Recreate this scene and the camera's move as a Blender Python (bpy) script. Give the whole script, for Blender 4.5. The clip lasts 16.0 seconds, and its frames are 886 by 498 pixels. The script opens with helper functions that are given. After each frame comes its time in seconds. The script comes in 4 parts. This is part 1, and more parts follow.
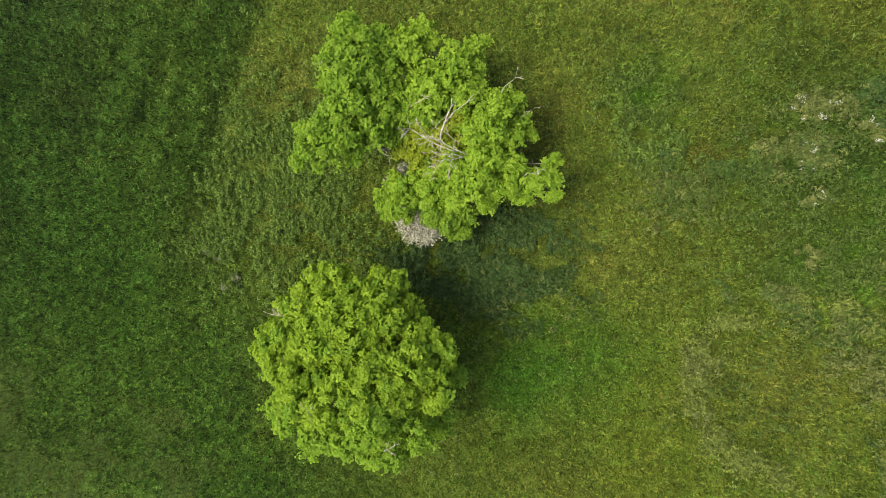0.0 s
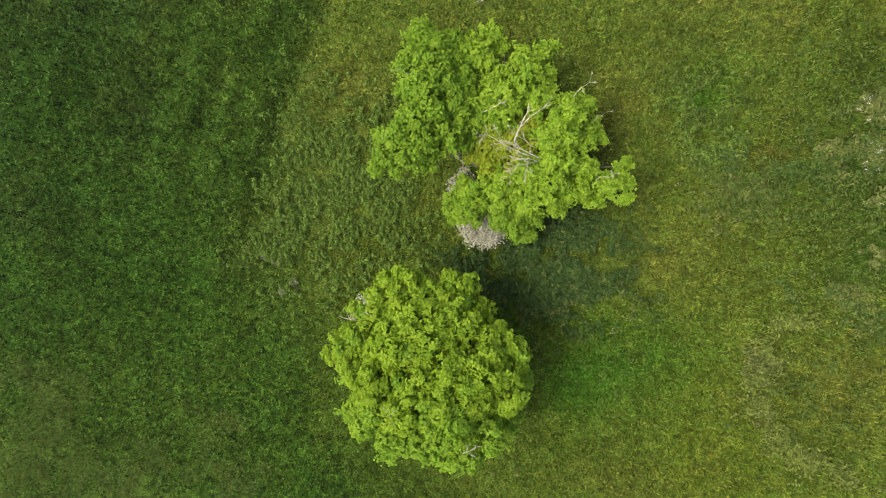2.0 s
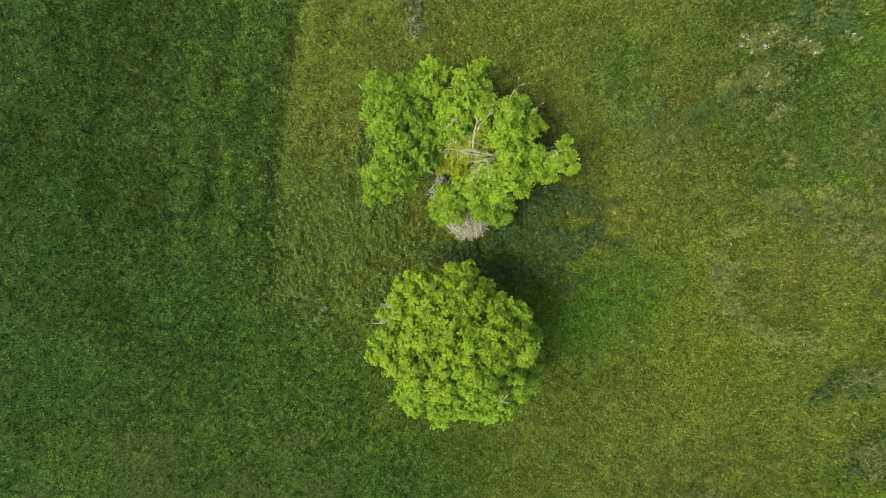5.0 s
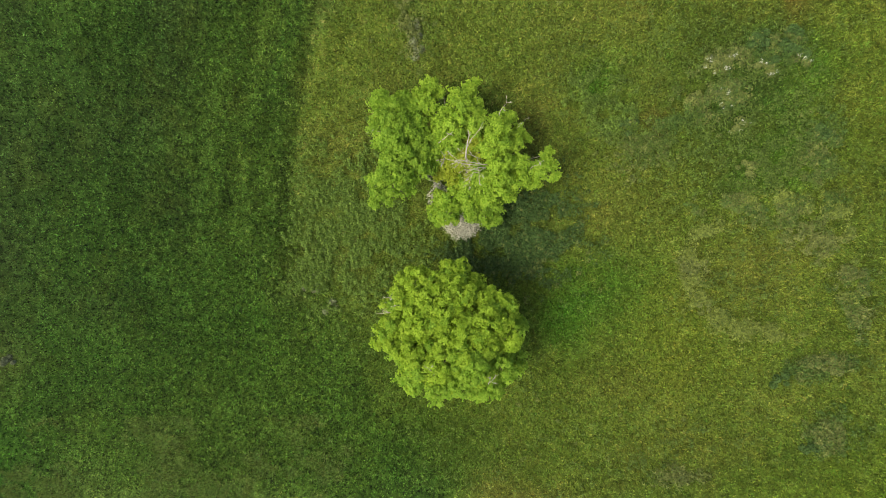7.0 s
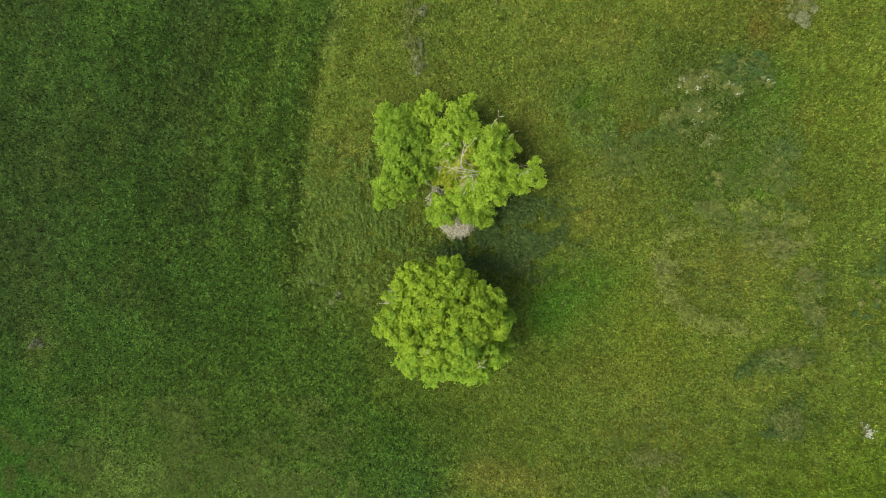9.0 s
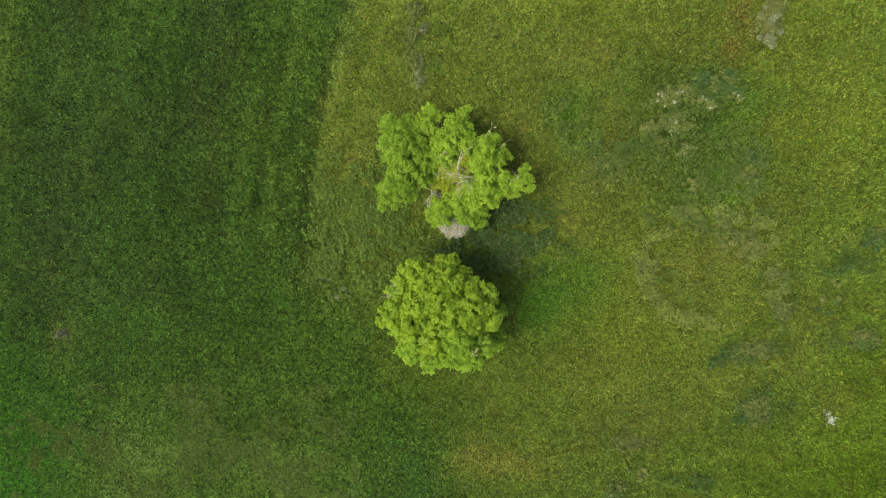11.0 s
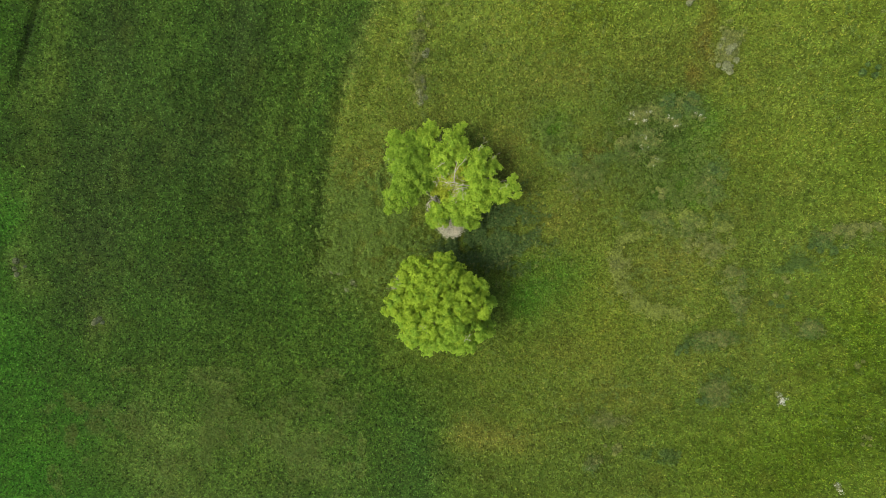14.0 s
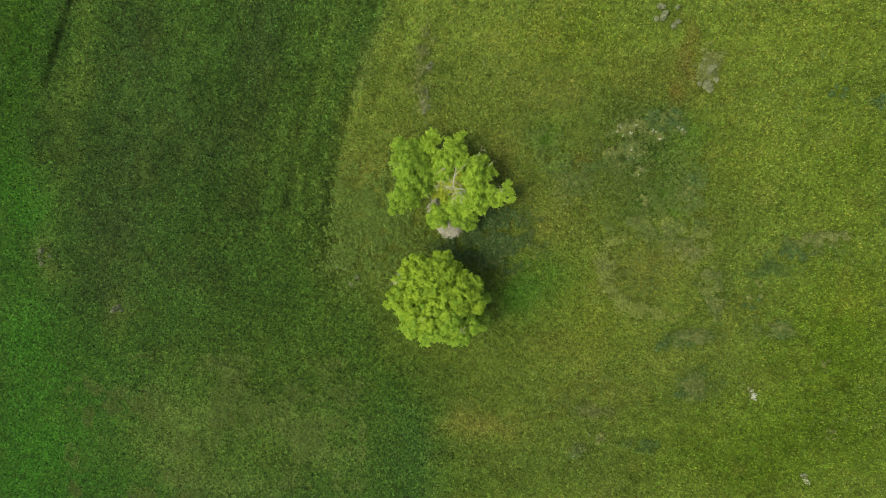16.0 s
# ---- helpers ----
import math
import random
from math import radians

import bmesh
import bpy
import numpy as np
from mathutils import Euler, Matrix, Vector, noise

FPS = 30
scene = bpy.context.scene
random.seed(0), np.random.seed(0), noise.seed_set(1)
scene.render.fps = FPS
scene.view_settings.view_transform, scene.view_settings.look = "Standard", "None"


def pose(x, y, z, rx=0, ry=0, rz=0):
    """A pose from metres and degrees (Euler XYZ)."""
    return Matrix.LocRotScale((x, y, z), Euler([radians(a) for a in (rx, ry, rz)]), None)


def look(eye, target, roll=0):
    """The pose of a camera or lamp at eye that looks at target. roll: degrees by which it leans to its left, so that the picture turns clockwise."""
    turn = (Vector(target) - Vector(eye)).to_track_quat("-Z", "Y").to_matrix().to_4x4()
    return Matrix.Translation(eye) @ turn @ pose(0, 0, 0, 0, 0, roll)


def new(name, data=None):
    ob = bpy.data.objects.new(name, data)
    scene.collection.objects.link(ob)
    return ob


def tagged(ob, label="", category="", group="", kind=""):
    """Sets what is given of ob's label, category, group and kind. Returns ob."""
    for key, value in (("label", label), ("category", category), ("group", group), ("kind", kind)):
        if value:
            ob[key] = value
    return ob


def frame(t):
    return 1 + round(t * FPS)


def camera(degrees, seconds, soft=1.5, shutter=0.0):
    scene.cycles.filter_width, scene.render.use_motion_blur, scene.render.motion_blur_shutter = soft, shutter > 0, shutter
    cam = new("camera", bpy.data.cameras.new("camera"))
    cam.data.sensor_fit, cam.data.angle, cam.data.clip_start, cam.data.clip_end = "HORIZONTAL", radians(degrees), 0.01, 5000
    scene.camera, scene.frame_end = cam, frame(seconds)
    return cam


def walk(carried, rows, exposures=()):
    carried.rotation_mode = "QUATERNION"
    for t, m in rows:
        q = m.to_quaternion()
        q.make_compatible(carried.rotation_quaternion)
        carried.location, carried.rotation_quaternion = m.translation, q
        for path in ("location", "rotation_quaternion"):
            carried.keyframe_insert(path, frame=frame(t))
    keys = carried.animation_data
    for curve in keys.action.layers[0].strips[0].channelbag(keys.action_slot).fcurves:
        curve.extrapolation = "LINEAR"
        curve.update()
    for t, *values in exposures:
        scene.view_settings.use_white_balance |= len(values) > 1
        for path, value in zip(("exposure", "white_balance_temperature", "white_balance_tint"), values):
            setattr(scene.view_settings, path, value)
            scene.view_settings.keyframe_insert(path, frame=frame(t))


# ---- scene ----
# ---- camera: a drone that looks straight down, slides sideways, turns and climbs ----
cam = camera(72, 16.0, soft=0.9)
PATH = [
    (0.0, pose(1.913, 1.108, 30.466, 0, 0, 12.61)),
    (0.5, pose(0.855, 0.887, 30.429, 0, 0, 12.60)),
    (1.0, pose(-0.017, 0.731, 30.399, 0, 0, 12.57)),
    (1.5, pose(-0.614, 0.653, 30.354, 0, 0, 12.55)),
    (2.0, pose(-1.020, 0.626, 30.698, 0, 0, 12.05)),
    (2.5, pose(-1.139, 0.614, 31.459, 0, 0, 7.46)),
    (3.0, pose(-1.094, 0.633, 32.406, 0, 0, 2.33)),
    (3.5, pose(-1.063, 0.646, 33.271, 0, 0, -2.16)),
    (4.0, pose(-0.984, 0.610, 34.218, 0, 0, -3.18)),
    (6.5, pose(-0.723, 0.487, 39.029, 0, 0, -3.04)),
    (7.0, pose(-0.658, 0.450, 39.989, 0, 0, -3.02)),
    (7.5, pose(-0.604, 0.430, 40.898, 0, 0, -3.03)),
    (8.0, pose(-0.546, 0.379, 41.929, 0, 0, -2.88)),
    (8.5, pose(-0.503, 0.341, 42.857, 0, 0, -2.45)),
    (9.0, pose(-0.442, 0.306, 43.838, 0, 0, -2.07)),
    (11.5, pose(-0.258, 0.193, 48.518, 0, 0, -1.65)),
    (12.0, pose(-0.236, 0.180, 49.564, 0, 0, -1.63)),
    (12.5, pose(-0.216, 0.169, 50.552, 0, 0, -1.61)),
    (13.0, pose(-0.175, 0.143, 51.602, 0, 0, -1.46)),
    (13.5, pose(-0.151, 0.104, 52.544, 0, 0, -1.31)),
    (14.0, pose(-0.111, 0.082, 53.546, 0, 0, -1.23)),
    (14.5, pose(-0.089, 0.061, 54.498, 0, 0, -1.19)),
    (15.0, pose(-0.076, 0.058, 55.524, 0, 0, -0.88)),
    (15.5, pose(-0.041, 0.016, 56.458, 0, 0, -0.42)),
    (16.0, pose(0.000, 0.000, 57.491, 0, 0, 0.00)),
]
walk(cam, PATH, exposures=((0.0, 1.58, 7200, 2), (16.0, 1.58, 7200, 2)))

# ---- light: a hazy low sun and a bright sky ----
SUN_TO = Vector((0.92, 0.34, 0)).normalized()      # the way in which shadows fall
SUN_UP = radians(60)
world = bpy.data.worlds.new("world")
scene.world = world
world.use_nodes = True
nt = world.node_tree
sky = nt.nodes.new("ShaderNodeTexSky")
sky.sky_type, sky.sun_disc, sky.sun_elevation = "NISHITA", False, SUN_UP
sky.dust_density, sky.air_density, sky.ozone_density = 5.0, 1.0, 0.5
sky.sun_rotation = math.atan2(-SUN_TO.x, -SUN_TO.y)
nt.links.new(sky.outputs[0], nt.nodes["Background"].inputs[0])
nt.nodes["Background"].inputs[1].default_value = 0.112
sun = new("sun", bpy.data.lights.new("sun", "SUN"))
sun.data.energy, sun.data.angle, sun.data.color = 1.48, radians(24), (1.0, 0.95, 0.86)
sun_dir = Vector((SUN_TO.x * math.cos(SUN_UP), SUN_TO.y * math.cos(SUN_UP), -math.sin(SUN_UP)))
sun.matrix_world = look((-30, -20, 60), Vector((-30, -20, 60)) + sun_dir)

rng = np.random.default_rng(7)


# ---- small tools ----
def lattice(ix, iy, seed):
    h = (ix * 374761393 + iy * 668265263 + seed * 974711) & 0x7FFFFFFF
    h = ((h ^ (h >> 13)) * 1274126177) & 0x7FFFFFFF
    return ((h ^ (h >> 16)) & 0xFFFF) / 65535.0


def value_noise(x, y, size, seed):
    """Smooth noise in 0..1 over the plan, with features of that size in metres."""
    u, v = np.asarray(x) / size, np.asarray(y) / size
    iu, iv = np.floor(u).astype(np.int64), np.floor(v).astype(np.int64)
    fu, fv = u - iu, v - iv
    fu, fv = fu * fu * (3 - 2 * fu), fv * fv * (3 - 2 * fv)
    a, b = lattice(iu, iv, seed), lattice(iu + 1, iv, seed)
    c, d = lattice(iu, iv + 1, seed), lattice(iu + 1, iv + 1, seed)
    return (a * (1 - fu) + b * fu) * (1 - fv) + (c * (1 - fu) + d * fu) * fv


def fbm(x, y, size, seed, octaves=3):
    total, weight, amp = 0, 0, 1.0
    for k in range(octaves):
        total = total + amp * value_noise(x, y, size / 2 ** k, seed + 17 * k)
        weight, amp = weight + amp, amp * 0.55
    return total / weight


def smooth(a, b, v):
    t = np.clip((v - a) / (b - a), 0, 1)
    return t * t * (3 - 2 * t)


SLOPE_X, SLOPE_Y = 0.156, 0.179


def hill(x, y):
    """Height of the hillside, which rises to the north-east and levels off far away."""
    g = math.hypot(SLOPE_X, SLOPE_Y)
    d = (np.asarray(x) * SLOPE_X + np.asarray(y) * SLOPE_Y) / g
    return g * 160.0 * np.tanh(d / 160.0)


DITCH = ((-34.9, 27.5), (-36.2, 23.5), (-37.5, 21.0), (-38.7, 18.7), (-39.8, 16.2))


def ditch_distance(x, y):
    best = np.full(np.shape(x), 1e9)
    for (ax, ay), (bx, by) in zip(DITCH, DITCH[1:]):
        t = np.clip(((x - ax) * (bx - ax) + (y - ay) * (by - ay)) / ((bx - ax) ** 2 + (by - ay) ** 2), 0, 1)
        best = np.minimum(best, np.hypot(x - ax - t * (bx - ax), y - ay - t * (by - ay)))
    return best


EDGE_Y = (-60.0, -25.2, -14.5, -8.8, -2.1, 2.2, 7.5, 12.6, 22.2, 60.0)
EDGE_X = (3.0, 0.9, -1.3, -5.8, -10.1, -11.3, -9.9, -8.4, -4.7, 10.0)


def mown(x, y):
    """Metres east of the edge between the mown strip and the rough pasture."""
    steps = (-4.0, -2.0, 0.0, 2.0, 4.0)
    return x - sum(np.interp(y + d, EDGE_Y, EDGE_X) for d in steps) / len(steps)


def ground_height(x, y):
    near = np.exp(-((x / 70.0) ** 2 + (y / 60.0) ** 2))
    bumps = (fbm(x, y, 6.0, 3) - 0.5) * 0.5 + (fbm(x, y, 1.3, 5) - 0.5) * 0.22
    furrow = np.exp(-(ditch_distance(x, y) / 0.35) ** 2) * 0.5 * smooth(12.0, 20.0, y + 2.5 * fbm(x, y, 1.2, 29))
    swath = 0.05 * np.sin(mown(x, y) * 2.4 + 3 * fbm(x, y, 7, 9)) * smooth(0.5, -2.0, mown(x, y)) * smooth(-5.0, 4.0, y)
    return hill(x, y) + near * (bumps + swath - furrow)


# ---- colours of the sward ----
MEADOW = np.array((0.0783, 0.1124, 0.0184))
DARK = np.array((0.0198, 0.0439, 0.0073))
OLIVE = np.array((0.0603, 0.0910, 0.0134))
LUSH = np.array((0.0178, 0.0692, 0.0060))
RIDGE = np.array((0.0143, 0.0418, 0.0030))
SUNLIT = np.array((0.0378, 0.0664, 0.0105))
SLATE = np.array((0.0166, 0.0267, 0.0084))
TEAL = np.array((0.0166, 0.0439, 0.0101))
PALE = np.array((0.0669, 0.1014, 0.0237))
DRY = np.array((0.0783, 0.0812, 0.0160))
RUST = np.array((0.0783, 0.0485, 0.0129))
GOLDEN = np.array((0.0655, 0.0910, 0.0096))
VERDANT = np.array((0.0331, 0.0609, 0.0035))
UMBER = np.array((0.0388, 0.0609, 0.0101))
# patches of the sward: centre, half sizes, turn in degrees, strength
LUSH_SPOTS = ((-44.4, 4.8, 3.5, 4.1, 0, 0.75), (-45.6, -9.8, 4.3, 4.9, 0, 0.65), (-45.7, -21.4, 6.9, 6.9, 0, 0.75), (-49.3, -27.7, 7.8, 3.9, 0, 0.65), (-38.9, -15.9, 5.5, 5.5, 0, 0.35), (-45.9, -1.7, 2.4, 2.4, 0, 0.4),
              (-33.2, -26.4, 6.8, 2.5, 0, 0.3), (9.2, -2.6, 3.1, 1.8, 10, 0.6), (6.9, -4.5, 2.9, 2.4, 0, 0.6), (9.3, 10.1, 1.6, 1.4, 0, 0.6), (19.9, 4.8, 1.8, 2.5, 0, 0.45), (21.7, 9.8, 1.4, 1.3, 0, 0.4),
              (20.8, 1.1, 1.5, 0.8, 0, 0.4))
RIDGE_SPOTS = ((-41.5, 21.2, 3.1, 6.1, -14, 0.8), (-43.5, 13.8, 2.3, 4, -14, 0.65), (-44.8, 9.1, 1.7, 2.3, 0, 0.6), (2, -22.6, 4.5, 3.4, 0, 0.35), (9.2, -22.5, 6.1, 2.8, 0, 0.35), (-12.6, -6.7, 5.1, 5.1, 0, 0.25),
               (-5.3, -12.3, 6.2, 5, 0, 0.35))
MEADOW_SPOTS = ((8.7, 15.9, 5.9, 3, 0, 0.4), (4.9, 12.2, 5.6, 6.1, 0, 0.55), (11.2, 13.4, 4, 4.5, 0, 0.3), (8.6, 3.1, 4.1, 3.1, 0, 0.5), (3.3, 18.9, 4, 4, 0, 0.35), (11.8, -3.1, 6.3, 3.1, 0, 0.5),
                (-7.2, 5.4, 2.4, 5.9, 0, 0.5), (-4.4, 12.5, 3.1, 6.2, 0, 0.4))
SUNLIT_SPOTS = ((-27.6, -21.8, 10.3, 4.3, 0, 0.4), (-14.8, 8.7, 4.3, 7.6, 0, 0.5), (-11.6, 19.7, 3.1, 4.1, 0, 0.3), (-17.4, -9.1, 5.7, 4.6, 0, 0.3), (-14.2, -18.6, 8.2, 5.3, 0, 0.45), (-34.6, 20.9, 1.4, 6, -12, 0.55),
                (-37.3, 13.6, 1.4, 5.6, -14, 0.6), (-39.7, 6.4, 1.3, 4.6, -10, 0.5), (-11.2, 16.2, 1.1, 4.7, -14, 0.5), (-12.4, 6, 1.6, 3.2, 0, 0.35), (-22.7, -15.3, 9.4, 5.3, 0, 0.4), (-14.6, 0.6, 2.8, 3.3, 0, 0.25),
                (-9.3, -11.2, 5.1, 4.5, 0, 0.25), (-24.2, 20.3, 2.7, 3.2, 0, 0.25), (-10.3, -6.6, 3.4, 3.4, 0, 0.25))
SLATE_SPOTS = ((-29.7, 11.7, 8.3, 7.8, 0, 0.35), (-39.4, 8.1, 3.5, 6.9, 0, 0.2), (-29.2, 20.1, 2.2, 3.2, -20, 0.5), (-17.3, 18.5, 2.2, 6.9, -12, 0.55), (-33.5, 1.8, 3.5, 3.5, 0, 0.6), (-35.6, -3.5, 3.5, 2.9, 0, 0.5),
               (-26.1, -2.2, 4, 1.7, 0, 0.35), (-31.3, 8, 3.4, 3.4, 0, 0.35), (-21, 10.4, 4.9, 3.3, 0, 0.35), (-19.6, 3.9, 2.2, 2.2, 0, 0.3))
# the first spot paints deeper shade into the sward between the two trees
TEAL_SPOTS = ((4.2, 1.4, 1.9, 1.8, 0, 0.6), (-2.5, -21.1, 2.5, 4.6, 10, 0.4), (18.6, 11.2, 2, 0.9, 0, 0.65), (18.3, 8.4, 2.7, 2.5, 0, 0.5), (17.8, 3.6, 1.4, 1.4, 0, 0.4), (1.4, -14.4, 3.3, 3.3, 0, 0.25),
              (32.3, 1, 2.4, 1, 0, 0.35))
PALE_SPOTS = ((-30.4, -16.8, 2.7, 2.4, 0, 0.3), (-26.4, -18.2, 2.4, 1.6, 0, 0.3), (-29.5, -21.6, 3.7, 2.2, 0, 0.3), (-15.4, -17.8, 2.3, 1.5, 0, 0.3), (-26.6, -25.8, 3.7, 1.6, 0, 0.4), (-20.1, -25.4, 3.6, 1.3, 0, 0.3),
              (-12.5, -21.3, 3.5, 1.2, -12, 0.3), (-22, -12.9, 1.1, 1.6, 0, 0.4), (-34, -6.5, 1.5, 1.7, 0, 0.55), (-41.8, -0.8, 1.2, 2.5, 0, 0.45), (-10.1, -1.9, 1.4, 1.1, 40, 0.4), (-8.4, 2.2, 2.2, 4.3, 0, 0.3),
              (-1.4, 14.4, 0.7, 2.8, 0, 0.35), (-6.3, 18.9, 0.7, 2.6, -28, 0.35), (-7.5, 15.1, 0.6, 3.1, -20, 0.3))
DRY_SPOTS = ((-3.4, 8.4, 1.6, 2.6, 0, 0.4), (5.2, 8, 1.5, 2, 0, 0.45), (11.2, 14.2, 1.2, 1.2, 0, 0.45), (8.3, 13.7, 3, 1.5, 0, 0.2), (9.6, 2.4, 3.6, 2.6, 0, 0.35), (18.8, -1.5, 3.3, 2.3, 0, 0.5),
             (11, -9.3, 2.1, 1.4, 0, 0.35), (4.8, -17.2, 3, 1.4, -10, 0.65), (2, -16.8, 1.6, 1.2, 0, 0.45), (13.7, -13.3, 3.2, 1.6, 0, 0.25), (16.8, 14.1, 2.2, 1.9, 0, 0.3), (-7.1, 7.5, 1.4, 1.9, 0, 0.35),
             (20.6, -10.4, 2.6, 1.6, 0, 0.25))
RUST_SPOTS = ((20.7, 15.8, 0.6, 2.7, 14, 0.5), (19.9, 13.3, 0.6, 1.3, 14, 0.5), (12.8, 7.9, 1.5, 0.4, 10, 0.4))
GOLDEN_SPOTS = ((9.6, 18.6, 4.9, 2.4, 0, 0.6), (14.6, 16.3, 2.9, 2.2, 0, 0.25), (26.4, 17.8, 5.6, 2.8, 0, 0.35), (23.1, 11.6, 2.7, 1.7, 0, 0.2), (30.5, 10.4, 4.7, 4.2, 0, 0.15), (33.2, 17.4, 3.7, 2.7, 0, 0.35),
                (13.9, -5.2, 3.6, 3.1, 0, 0.5), (13.5, -8.4, 2.6, 2.1, 0, 0.3), (36.6, -4.3, 2.9, 1.8, 0, 0.6), (26.4, 7.3, 2.9, 1.9, 0, 0.3), (33.9, 2, 3.4, 1.9, 0, 0.3))
VERDANT_SPOTS = ((33.9, 6.7, 4.3, 8.5, 0, 0.35), (34.8, -5.9, 4.4, 4.4, 0, 0.75), (28.7, -20.2, 5.8, 4.2, 0, 0.75), (33.1, -16.3, 7.2, 4.1, 0, 0.7), (35.7, -10.4, 4.5, 4, 0, 0.65), (31.1, -10, 3, 2.5, 0, 0.3),
                 (12.4, 19.1, 1.9, 1.9, 0, 0.35), (35, 8.5, 1.9, 1.4, 0, 0.4), (21.1, -19.2, 3.7, 3.2, 0, 0.3), (38.4, -18.2, 3, 5.1, 0, 0.4))
UMBER_SPOTS = ((15.8, 7, 3.7, 5.5, 0, 0.55), (17.2, 10.6, 4.2, 3.7, 0, 0.8), (6.5, -21.5, 6.7, 2.5, 0, 0.8), (16.6, -20.6, 4.9, 2.7, 0, 0.7), (32.4, 12.6, 2.8, 2.1, 0, 0.35), (28.8, 15, 1.9, 1.4, 0, 0.3),
               (28.4, 3.9, 2.9, 2.2, 0, 0.35), (27.7, -2.9, 2.8, 3, 0, 0.35), (13.9, -17.6, 4.1, 2.5, 0, 0.6), (23, -13, 3.1, 2.9, 0, 0.45), (21.9, -8.3, 2.6, 1.3, 0, 0.45), (25.1, 0.5, 3, 3, 0, 0.25),
               (5.9, 11.4, 2.5, 2, 0, 0.35), (17.2, 7, 3, 2, 0, 0.3), (32.7, -2.9, 3.4, 2, 0, 0.35), (17.4, 19.6, 1.4, 1.9, 0, 0.3))
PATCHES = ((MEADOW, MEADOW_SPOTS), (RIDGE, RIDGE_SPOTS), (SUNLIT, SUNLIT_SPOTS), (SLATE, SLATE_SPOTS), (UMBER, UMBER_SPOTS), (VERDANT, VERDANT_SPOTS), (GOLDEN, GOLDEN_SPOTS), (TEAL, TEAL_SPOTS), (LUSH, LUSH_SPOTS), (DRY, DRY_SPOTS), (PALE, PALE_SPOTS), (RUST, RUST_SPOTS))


def sward(x, y):
    """Colour of the living sward at places of the plan."""
    wx, wy = x + (fbm(x, y, 2.6, 21) - 0.5) * 2.4, y + (fbm(x, y, 2.6, 22) - 0.5) * 2.4
    e = mown(wx, wy)
    north = smooth(-5.0, 4.0, y)
    soft = 1.5 + 3.5 * (1 - north)
    right = smooth(0.0, 1.0, (e + (fbm(x, y, 6.0, 25) - 0.5) * soft) / (2 * soft) + 0.5)[:, None]
    col = DARK * (1 - right) + OLIVE * right
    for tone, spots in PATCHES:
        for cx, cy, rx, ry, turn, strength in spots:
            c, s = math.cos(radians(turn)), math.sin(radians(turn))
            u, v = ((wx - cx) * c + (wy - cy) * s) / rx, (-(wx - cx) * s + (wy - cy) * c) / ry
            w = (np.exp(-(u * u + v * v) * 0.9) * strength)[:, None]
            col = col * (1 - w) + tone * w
    # swaths left by the mower, along the edge of the strip, and the dark furrows between them
    left = (smooth(0.0, -3.0, e) * smooth(-34, -22, e) * (0.25 + 0.75 * north))[:, None]
    line = value_noise(e * 1.0, y * 0.12, 1.0, 31)[:, None] * 0.65 + value_noise(e, y * 0.2, 0.5, 33)[:, None] * 0.35
    col = col * (1 + left * (line - 0.5) * 0.32)
    e0 = mown(x + (fbm(x, y, 5.0, 27) - 0.5) * 1.3 + (fbm(x, y, 0.9, 28) - 0.5) * 0.8, y)
    for at, wide, deep in ((-0.8, 0.45, -0.34), (0.3, 0.4, 0.22), (-1.9, 0.5, 0.14), (-2.9, 0.35, -0.18), (-4.0, 0.5, 0.12), (-5.0, 0.4, -0.24), (-6.6, 0.6, 0.10), (-8.8, 0.5, -0.14), (-12.6, 0.5, -0.10), (1.7, 0.35, -0.16), (2.7, 0.4, 0.14)):
        col = col * (1 + np.exp(-((e0 - at) / wide) ** 2) * north * deep * (2.6 * fbm(x, y, 3.0, 35) - 0.4).clip(0, 1.6))[:, None]
    # tufts, weeds and thin places
    n1, n2, n3 = fbm(x, y, 5.0, 41)[:, None], fbm(x, y, 0.9, 43)[:, None], fbm(x, y, 2.3, 47)[:, None]
    n4 = value_noise(x, y, 0.16, 53)[:, None]
    col = col * (0.84 + 0.32 * n1) * (1 + (n2 - 0.5) * 0.5) * (1 + (n4 - 0.5) * (0.9 - 0.3 * right))
    dry = smooth(0.55, 0.75, n3) * (0.10 + 0.22 * right)
    col = col * (1 - dry * 0.6) + DRY * dry * 0.6
    return col * (1 - 0.6 * np.exp(-(ditch_distance(x, y) / 0.5) ** 2) * smooth(11.0, 19.0, y))[:, None]


# ---- materials ----
def nodes_of(name):
    m = bpy.data.materials.new(name)
    m.use_nodes = True
    t = m.node_tree
    return m, t, t.nodes["Principled BSDF"]


